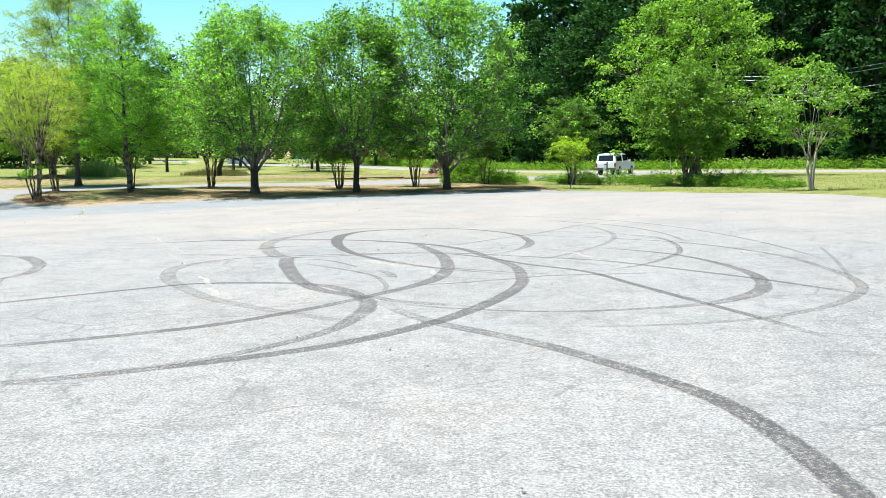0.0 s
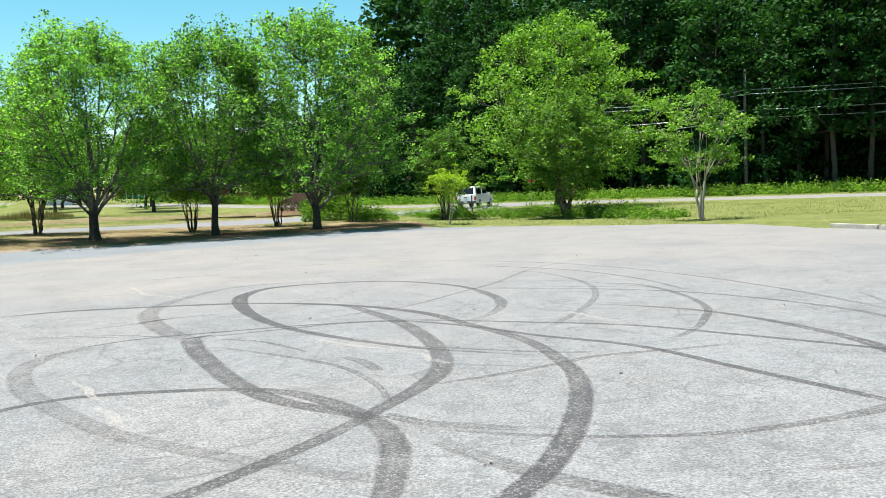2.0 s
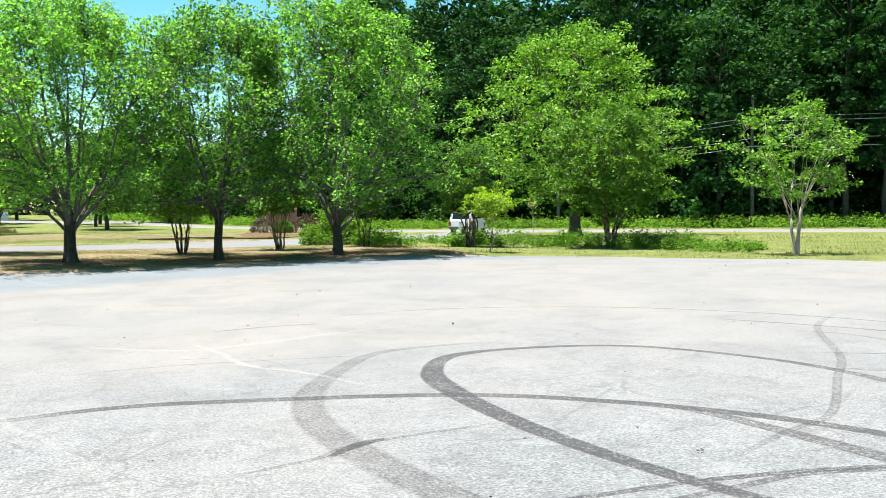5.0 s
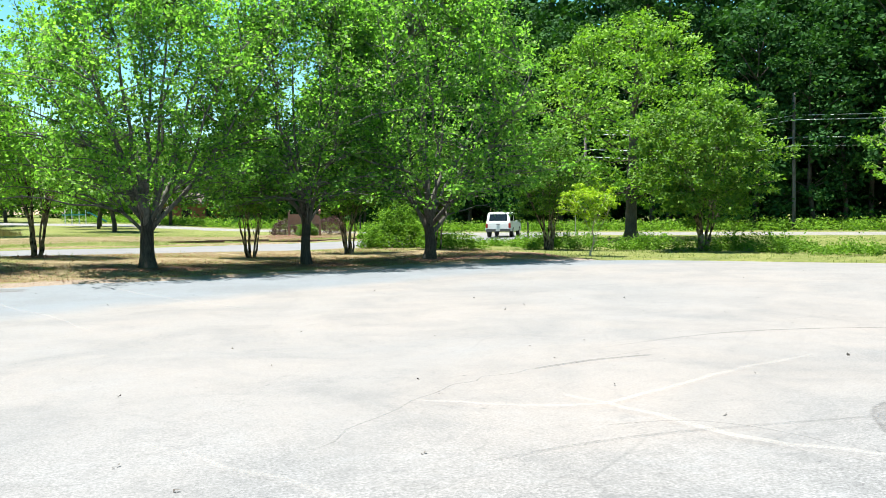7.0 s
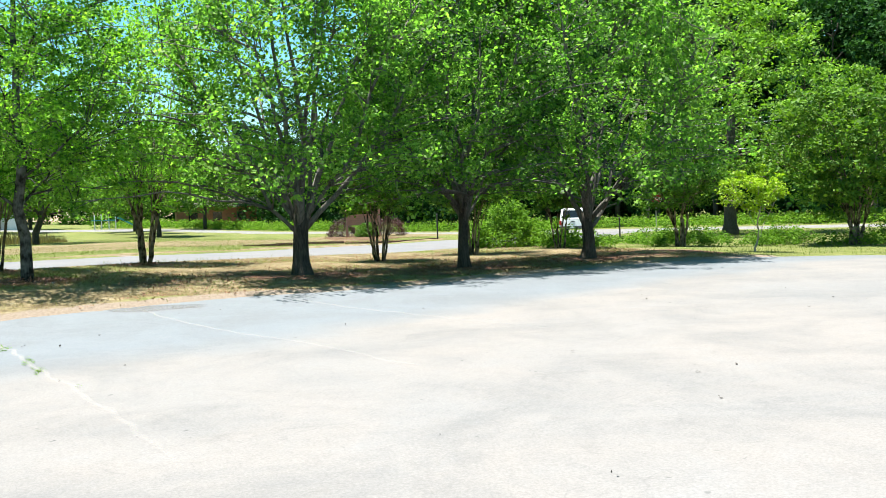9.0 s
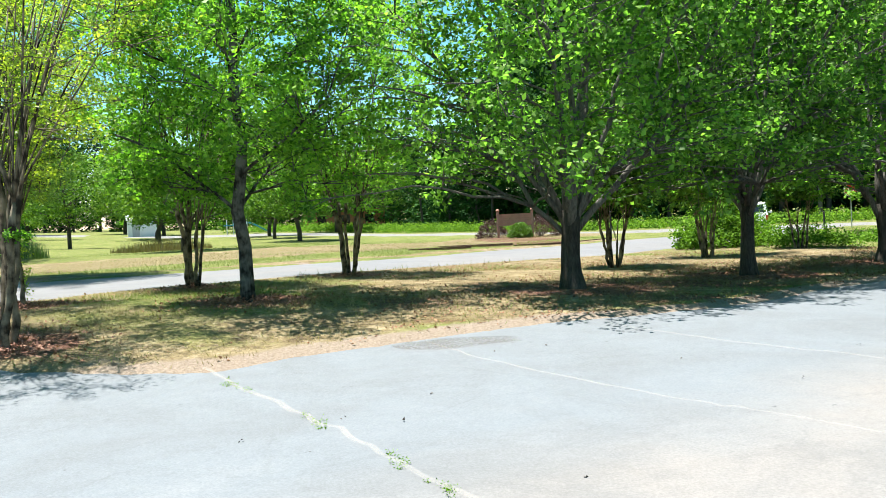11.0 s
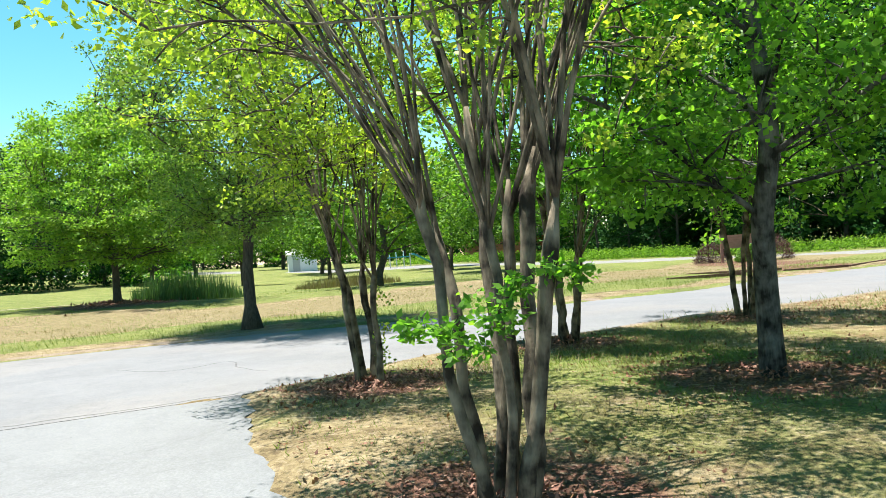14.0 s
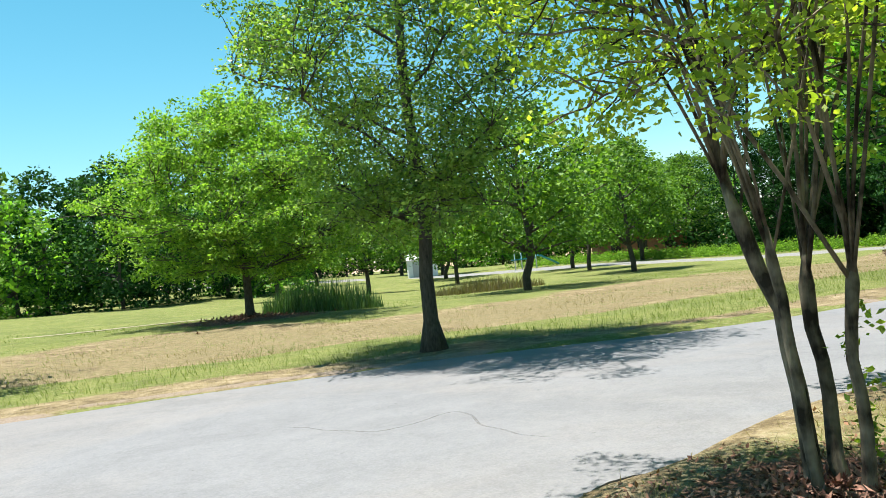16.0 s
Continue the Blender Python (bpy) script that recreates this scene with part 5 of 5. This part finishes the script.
seam([(-5.5, 18.23), (-4.86, 16.79), (-4.26, 15.51)], (0.05, 0.12, 0.05), (0.2, 0.35, 0.3), M_SEAM, "seam", "sandy scuff in the asphalt", 0.02)
seam([(-1.29, 15.77), (-0.99, 15.29), (-0.51, 14.71)], (0.05, 0.12, 0.05), (0.7, 0.9, 0.6), M_SEAM, "seam", "sandy scuff in the asphalt", 0.02)

# crumbs of asphalt, dead leaves and tufts of weed on the lot
rng = np.random.default_rng(58)
x, y = scatter(rng, 420, (-16, 12, 4, 37), lambda x, y: (off_paving(x, y) < -0.6) & (rng.random(len(x)) < 0.5))
pts = np.column_stack([x, y, land(x, y) + 0.012])
stuff("asphalt_crumbs", leaf_mesh("asphalt_crumbs", rng, pts, 2, 0.02, 0.03, M_RUBBLE, 0.1, 0.0, 0.7, (0.3, 0.0, 1.0)), "dark crumbs and dead leaves strewn on the asphalt", "debris")
u = rng.random(110) ** 1.3
x = np.interp(u, [0, 0.33, 0.66, 1], [-15.0, -14.0, -13.2, -12.5]) + rng.normal(size=110) * 0.05
y = np.interp(u, [0, 0.33, 0.66, 1], [36.7, 34.5, 32.4, 30.5]) + rng.normal(size=110) * 0.05
k = np.sin(x * 9.0) > -0.1
herbs("crack_weeds", rng, x[k], y[k], 0.025, 0.018, 5, M_WEED, "small weeds growing in the pavement seam")

# low concrete kerb at the east end of the lot
M_CONC = plain("concrete", (0.36, 0.33, 0.29), 0.9, 0, 6, 0.2, 0.3)


def box(bm, cx, cy, cz, sx, sy, sz, bevel=0.0):
    r = bmesh.ops.create_cube(bm, size=1.0, matrix=Matrix.Translation((cx, cy, cz)) @ Matrix.Diagonal((sx, sy, sz, 1)))
    if bevel:
        es = list({e for v in r["verts"] for e in v.link_edges})
        bmesh.ops.bevel(bm, geom=es, offset=bevel, segments=2, affect="EDGES")
    return r["verts"]


kerb = thing("kerb", "low weathered concrete kerb along the lot edge", "kerb", (14.85, 29.4, 0), -79, kind="structure")
for k in range(8):
    bm = bmesh.new()
    box(bm, 0.9 + 1.82 * k, 0.1, 0.03, 1.8, 0.16, 0.2, 0.02)
    part("kerbstone", bm, M_CONC, kerb)

# ---------- signs ----------
M_SIGNWOOD = plain("sign_brown", (0.36, 0.165, 0.115), 0.7, 0, 3.0, 0.2, 0.2)
M_POSTWOOD = plain("post_wood", (0.34, 0.17, 0.13), 0.75, 0, 8.0, 0.25, 0.3)
M_TIMBER = plain("edging_timber", (0.10, 0.05, 0.035), 0.9, 0, 5.0, 0.3, 0.5)
M_STEEL = plain("galvanised_steel", (0.42, 0.43, 0.44), 0.5, 0.6, 20, 0.1, 0.05)
M_RED = plain("sign_red", (0.42, 0.015, 0.02), 0.4, 0, 4, 0.08, 0)
M_WHITE = plain("sign_white", (0.75, 0.75, 0.74), 0.45, 0, 4, 0.05, 0)
M_DARK = plain("dark_steel", (0.02, 0.02, 0.02), 0.6, 0.2, 9, 0.2, 0.1)

sign = thing("entrance_sign", "brown wooden entrance sign on two capped posts", "sign", stand(0.4, 85.0), -8)
sign.scale = (1.2, 1.2, 1.1)
for sx in (-0.98, 0.98):
    bm = bmesh.new()
    box(bm, sx, 0, 0.82, 0.13, 0.13, 1.74, 0.012)
    post = part("post", bm, M_POSTWOOD, sign)
    bm = bmesh.new()
    bmesh.ops.create_uvsphere(bm, u_segments=12, v_segments=8, radius=0.1, matrix=Matrix.Translation((sx, 0, 1.76)))
    part("cap", bm, M_POSTWOOD, post)
for k in range(5):
    bm = bmesh.new()
    box(bm, 0, 0.0, 0.92 + 0.135 * k, 1.84, 0.06, 0.131, 0.008)
    part("board", bm, M_SIGNWOOD, sign)
bm = bmesh.new()
box(bm, 0, 0.0, 0.83, 1.84, 0.09, 0.05, 0.006)
part("rail", bm, M_POSTWOOD, sign)

for (x1, y1), (x2, y2) in (((-7.2, 70.6), (-3.6, 69.1)), ((-3.6, 69.1), (-0.9, 68.9)), ((-0.9, 68.9), (2.4, 71.8)), ((-9.2, 66.3), (-6.2, 66.4))):
    L, a = math.hypot(x2 - x1, y2 - y1), math.degrees(math.atan2(y2 - y1, x2 - x1))
    bm = bmesh.new()
    box(bm, L / 2, 0, 0.05, L - 0.05, 0.14, 0.12, 0.02)
    me = bpy.data.meshes.new("edging_timber")
    bm.to_mesh(me)
    bm.free()
    me.materials.append(M_TIMBER)
    ob = new("edging_timber", me)
    ob.matrix_world = pose(*stand(x1, y1), 0, 0, a)
    tagged(ob, "dark landscaping timber edging the sign bed", "timber edging", "timbers round the sign bed")

stop = thing("stop_sign", "red octagonal stop sign on a steel post", "sign", stand(18.3, 74.2), -22)
bm = bmesh.new()
box(bm, 0, 0.03, 1.3, 0.06, 0.04, 2.7, 0.008)
part("post", bm, M_STEEL, stop)
bm = bmesh.new()
bmesh.ops.create_cone(bm, cap_ends=True, segments=8, radius1=0.41, radius2=0.41, depth=0.012, matrix=pose(0, 0, 2.3, 90, 22.5, 0))
plate = part("plate", bm, M_WHITE, stop)
bm = bmesh.new()
bmesh.ops.create_cone(bm, cap_ends=True, segments=8, radius1=0.375, radius2=0.375, depth=0.02, matrix=pose(0, -0.002, 2.3, 90, 22.5, 0))
part("red_face", bm, M_RED, plate)
txt = bpy.data.curves.new("lettering", "FONT")
txt.body, txt.size, txt.align_x, txt.align_y, txt.extrude = "STOP", 0.3, "CENTER", "CENTER", 0.002
tmp = bpy.data.objects.new("lettering", txt)
me = bpy.data.meshes.new_from_object(tmp)
bpy.data.objects.remove(tmp)
me.materials.append(M_WHITE)
word = part("lettering", me, None, plate)
word.matrix_local = pose(0, -0.018, 2.3, 90, 0, 0)

for (px, py), h, lab in (((2.2, 71.0), 1.5, "thin dark steel post beside the driveway"), ((11.7, 66.6), 1.2, "thin steel marker post in the weeds")):
    ob = thing("marker_post", lab, "post", stand(px, py))
    bm = bmesh.new()
    bmesh.ops.create_cone(bm, cap_ends=True, segments=10, radius1=0.045, radius2=0.045, depth=h, matrix=Matrix.Translation((0, 0, h / 2)))
    part("shaft", bm, M_DARK, ob)
    bm = bmesh.new()
    bmesh.ops.create_cone(bm, cap_ends=True, segments=10, radius1=0.055, radius2=0.03, depth=0.05, matrix=Matrix.Translation((0, 0, h + 0.02)))
    part("cap", bm, M_DARK, ob)

# ---------- overhead line ----------
M_POLE = bark("pole_wood", (0.07, 0.062, 0.055), (0.19, 0.175, 0.16), 3.0)
M_WIRE = plain("wire", (0.55, 0.56, 0.57), 0.5, 0.0, 9, 0.05, 0)
pole_s = float(dist[np.argmin(np.hypot(ROAD[:, 0] - 33, ROAD[:, 1] - 73))])
pole_at = [beside_road(s, 10.5) for s in (pole_s - 55, pole_s, pole_s + 18)]
for p in pole_at:
    ob = thing("utility_pole", "weathered wooden utility pole with a crossarm", "utility pole", stand(*p), group="utility poles")
    part("pole", tubes("pole", [(np.array([(0, 0, -0.3), (0, 0, 3.0), (0, 0, 6.0), (0, 0, 11.2)]), np.array([0.17, 0.16, 0.14, 0.1]))], M_POLE, 10), None, ob)
    bm = bmesh.new()
    box(bm, 0, 0, 9.9, 0.1, 0.12, 0.12, 0.01)
    part("bracket", bm, M_STEEL, ob)
for h, side in ((9.4, 0.12), (9.0, -0.12), (7.6, 0.12), (6.9, -0.1)):
    pts = []
    for a, b in zip(pole_at[:-1], pole_at[1:]):
        for u in np.linspace(0, 1, 14)[: None if b is pole_at[-1] else -1]:
            q = a + (b - a) * u
            pts.append((q[0] + side, q[1] + side, float(land(*a)) * (1 - u) + float(land(*b)) * u + h - 2.2 * u * (1 - u)))
    ob = new("power_line", tubes("power_line", [(np.array(pts), np.full(len(pts), 0.034))], M_WIRE))
    tagged(ob, "thin grey overhead power line strung between poles", "power line", "overhead wires")

# ---------- pickup with a canopy, waiting at the road ----------
M_PAINT = plain("white_paint", (0.72, 0.72, 0.71), 0.28, 0, 2.0, 0.04, 0)
M_GLASS = plain("tinted_glass", (0.012, 0.014, 0.016), 0.08, 0, 3, 0.05, 0)
M_TYRE = plain("tyre", (0.02, 0.02, 0.02), 0.85, 0, 30, 0.2, 0.3)
M_RIM = plain("alloy", (0.45, 0.45, 0.46), 0.35, 0.8, 9, 0.1, 0)
M_LAMP = plain("tail_lamp", (0.35, 0.02, 0.015), 0.25, 0, 5, 0.05, 0)
M_BUMPER = plain("bumper", (0.09, 0.09, 0.095), 0.4, 0.3, 8, 0.1, 0)
M_PLATE = plain("plate", (0.55, 0.56, 0.55), 0.5, 0, 8, 0.05, 0)


def profile(bm, outline, half, inset=0.0):
    """A body: a side outline (y along, z up) drawn across the width, narrower by inset at the top."""
    top = max(z for _, z in outline)
    low = min(z for _, z in outline)
    rows = []
    for sgn in (-1, 1):
        rows.append([bm.verts.new((sgn * (half - inset * ((z - low) / (top - low)) ** 1.5), y, z)) for y, z in outline])
    bm.faces.new(rows[0])
    bm.faces.new(list(reversed(rows[1])))
    n = len(outline)
    for k in range(n):
        bm.faces.new((rows[0][k], rows[1][k], rows[1][(k + 1) % n], rows[0][(k + 1) % n]))
    bmesh.ops.recalc_face_normals(bm, faces=bm.faces[:])
    bmesh.ops.bevel(bm, geom=bm.edges[:], offset=0.035, segments=2, affect="EDGES")
    return bm


def pickup(at, turn):
    car = thing("pickup_truck", "white pickup truck with a canopy, waiting on the driveway", "pickup truck", at, turn)
    bm = profile(bmesh.new(), [(0.0, 0.52), (0.02, 1.05), (1.95, 1.08), (3.55, 1.1), (3.75, 1.12), (5.05, 1.02), (5.25, 0.85), (5.27, 0.5), (4.75, 0.42), (1.2, 0.42), (0.6, 0.45)], 0.95, 0.05)
    body = part("body", bm, M_PAINT, car)
    bm = profile(bmesh.new(), [(0.04, 1.06), (0.22, 1.82), (1.9, 1.86), (1.92, 1.06)], 0.88, 0.12)
    shell = part("canopy", bm, M_PAINT, car)
    bm = profile(bmesh.new(), [(1.94, 1.08), (1.98, 1.78), (2.3, 1.84), (3.05, 1.82), (3.85, 1.1)], 0.88, 0.14)
    cab = part("cab", bm, M_PAINT, car)
    for parent, outline, half, nm in ((shell, [(0.35, 1.2), (0.42, 1.66), (1.75, 1.68), (1.75, 1.2)], 0.86, "side_window"), (cab, [(2.1, 1.2), (2.12, 1.68), (2.55, 1.7), (2.55, 1.2)], 0.865, "side_window"),
                                      (cab, [(2.63, 1.2), (2.63, 1.7), (3.05, 1.68), (3.5, 1.22)], 0.865, "side_window")):
        for sgn in (-1, 1):
            bm = bmesh.new()
            tilt = 0.085
            vs = [bm.verts.new((sgn * (half + 0.018 - tilt * ((z - 1.1) / 0.7) ** 1.5), y, z)) for y, z in outline]
            f = bm.faces.new(vs)
            r = bmesh.ops.extrude_face_region(bm, geom=[f])
            bmesh.ops.translate(bm, vec=(sgn * -0.03, 0, 0), verts=[v for v in r["geom"] if isinstance(v, bmesh.types.BMVert)])
            bmesh.ops.recalc_face_normals(bm, faces=bm.faces[:])
            part(nm, bm, M_GLASS, parent)
    for parent, pts, nm in ((shell, [(-0.68, 0.085, 1.2), (0.68, 0.085, 1.2), (0.62, 0.195, 1.7), (-0.62, 0.195, 1.7)], "rear_window"), (cab, [(-0.72, 3.8, 1.18), (0.72, 3.8, 1.18), (0.64, 3.1, 1.78), (-0.64, 3.1, 1.78)], "windscreen")):
        out = -0.012 if nm == "rear_window" else 0.03
        bm = bmesh.new()
        f = bm.faces.new([bm.verts.new((x, y + out, z + (0.01 if out > 0 else 0))) for x, y, z in pts])
        r = bmesh.ops.extrude_face_region(bm, geom=[f])
        bmesh.ops.translate(bm, vec=(0, -out * 2, -0.02), verts=[v for v in r["geom"] if isinstance(v, bmesh.types.BMVert)])
        bmesh.ops.recalc_face_normals(bm, faces=bm.faces[:])
        part(nm, bm, M_GLASS, parent)
    for y in (1.05, 4.3):
        for sgn in (-1, 1):
            bm = bmesh.new()
            bmesh.ops.create_cone(bm, cap_ends=True, segments=24, radius1=0.39, radius2=0.39, depth=0.25, matrix=pose(sgn * 0.83, y, 0.39, 0, 90, 0))
            bmesh.ops.bevel(bm, geom=[e for e in bm.edges if len(e.link_faces) == 2 and e.calc_face_angle(0) > 1.0], offset=0.04, segments=2, affect="EDGES")
            wheel = part("wheel", bm, M_TYRE, car)
            bm = bmesh.new()
            bmesh.ops.create_cone(bm, cap_ends=True, segments=20, radius1=0.24, radius2=0.2, depth=0.03, matrix=pose(sgn * 0.965, y, 0.39, 0, 90 * sgn, 0))
            part("rim", bm, M_RIM, wheel)
    for sgn in (-1, 1):
        bm = bmesh.new()
        box(bm, sgn * 0.84, 0.0, 0.86, 0.16, 0.06, 0.34, 0.015)
        part("tail_light", bm, M_LAMP, body)
        bm = bmesh.new()
        box(bm, sgn * 1.05, 3.35, 1.2, 0.22, 0.1, 0.16, 0.03)
        part("mirror", bm, M_PAINT, cab)
        bm = bmesh.new()
        box(bm, sgn * 0.7, 5.2, 0.86, 0.36, 0.1, 0.18, 0.03)
        part("headlight", bm, M_RIM, body)
    bm = bmesh.new()
    box(bm, 0, -0.06, 0.53, 1.78, 0.16, 0.2, 0.03)
    part("rear_bumper", bm, M_BUMPER, body)
    bm = bmesh.new()
    box(bm, 0, 5.28, 0.5, 1.8, 0.14, 0.22, 0.03)
    part("front_bumper", bm, M_BUMPER, body)
    bm = bmesh.new()
    box(bm, 0, -0.145, 0.56, 0.3, 0.01, 0.14, 0.004)
    part("plate", bm, M_PLATE, body)
    bm = bmesh.new()
    box(bm, 0, 0.005, 0.93, 0.26, 0.03, 0.07, 0.01)
    part("tailgate_handle", bm, M_BUMPER, body)
    return car


pickup(stand(13.35, 76.7, 0.004), -29)

# ---------- far off: shelter, play structure, path ----------
M_BRICK = plain("brick_red", (0.27, 0.10, 0.06), 0.85, 0, 7, 0.25, 0.2)
M_ROOF = plain("shingle", (0.09, 0.07, 0.06), 0.9, 0, 5, 0.25, 0.3)
M_TEAL = plain("teal_plastic", (0.03, 0.28, 0.30), 0.45, 0, 4, 0.1, 0)
M_SAND = plain("sandy_path", (0.19, 0.165, 0.1), 0.95, 0, 4, 0.2, 0.3)
shelter = thing("park_shelter", "low brick-red park building with a dark roof", "building", stand(-9.0, 140), 4)
bm = bmesh.new()
box(bm, 0, 0, 1.25, 10, 5, 2.7)
wall = part("wall", bm, M_BRICK, shelter)
bm = profile(bmesh.new(), [(-3.1, 2.6), (0, 4.1), (3.1, 2.6)], 5.6, 0.0)
part("roof", bm, M_ROOF, shelter)
for k in range(3):
    bm = bmesh.new()
    box(bm, -3 + 3 * k, -2.52, 1.4, 1.1, 0.06, 1.1, 0.02)
    part("window", bm, M_GLASS, wall)
shed = thing("shed", "small white shed with a low grey roof across the park", "shed", stand(-35.1, 146.0), 12)
bm = bmesh.new()
box(bm, 0, 0, 1.1, 3.6, 3.0, 2.3, 0.02)
wall = part("wall", bm, M_WHITE, shed)
bm = profile(bmesh.new(), [(-1.8, 2.2), (0, 2.9), (1.8, 2.2)], 2.0, 0.0)
part("roof", bm, M_STEEL, shed)
bm = bmesh.new()
box(bm, -0.8, -1.51, 1.0, 0.9, 0.05, 1.9, 0.01)
part("door", bm, M_STEEL, wall)
play = thing("play_structure", "teal playground slide on white posts", "playground", stand(-21.9, 133.0), 10)
for k in range(4):
    bm = bmesh.new()
    box(bm, -1.2 + 0.8 * k, 0.4 * (k % 2), 0.9, 0.1, 0.1, 1.9, 0.02)
    part("post", bm, M_WHITE, play)
bm = bmesh.new()
box(bm, -0.2, 0.2, 1.15, 2.6, 1.0, 0.12, 0.03)
part("platform", bm, M_TEAL, play)
bm = profile(bmesh.new(), [(-2.2, 0.15), (-2.2, 0.35), (-0.2, 1.5), (0.0, 1.5), (0.0, 1.3), (-0.3, 1.25)], 0.4, 0.0)
ob = part("slide", bm, M_TEAL, play)
ob.matrix_local = pose(1.4, 0.2, 0, 0, 0, 90)
a, b = ribbon(spline([(-70, 58), (-44, 73.2), (-39.5, 77.8), (-35, 84), (-27, 91), (-22, 100)], 8), 0.9, 0.03)
n = len(a)
tagged(new("footpath", mesh_of("footpath", np.concatenate([a, b]), [(i, i + 1, n + i + 1, n + i) for i in range(n - 1)], M_SAND)), "narrow sandy path across the field", "path", kind="structure")
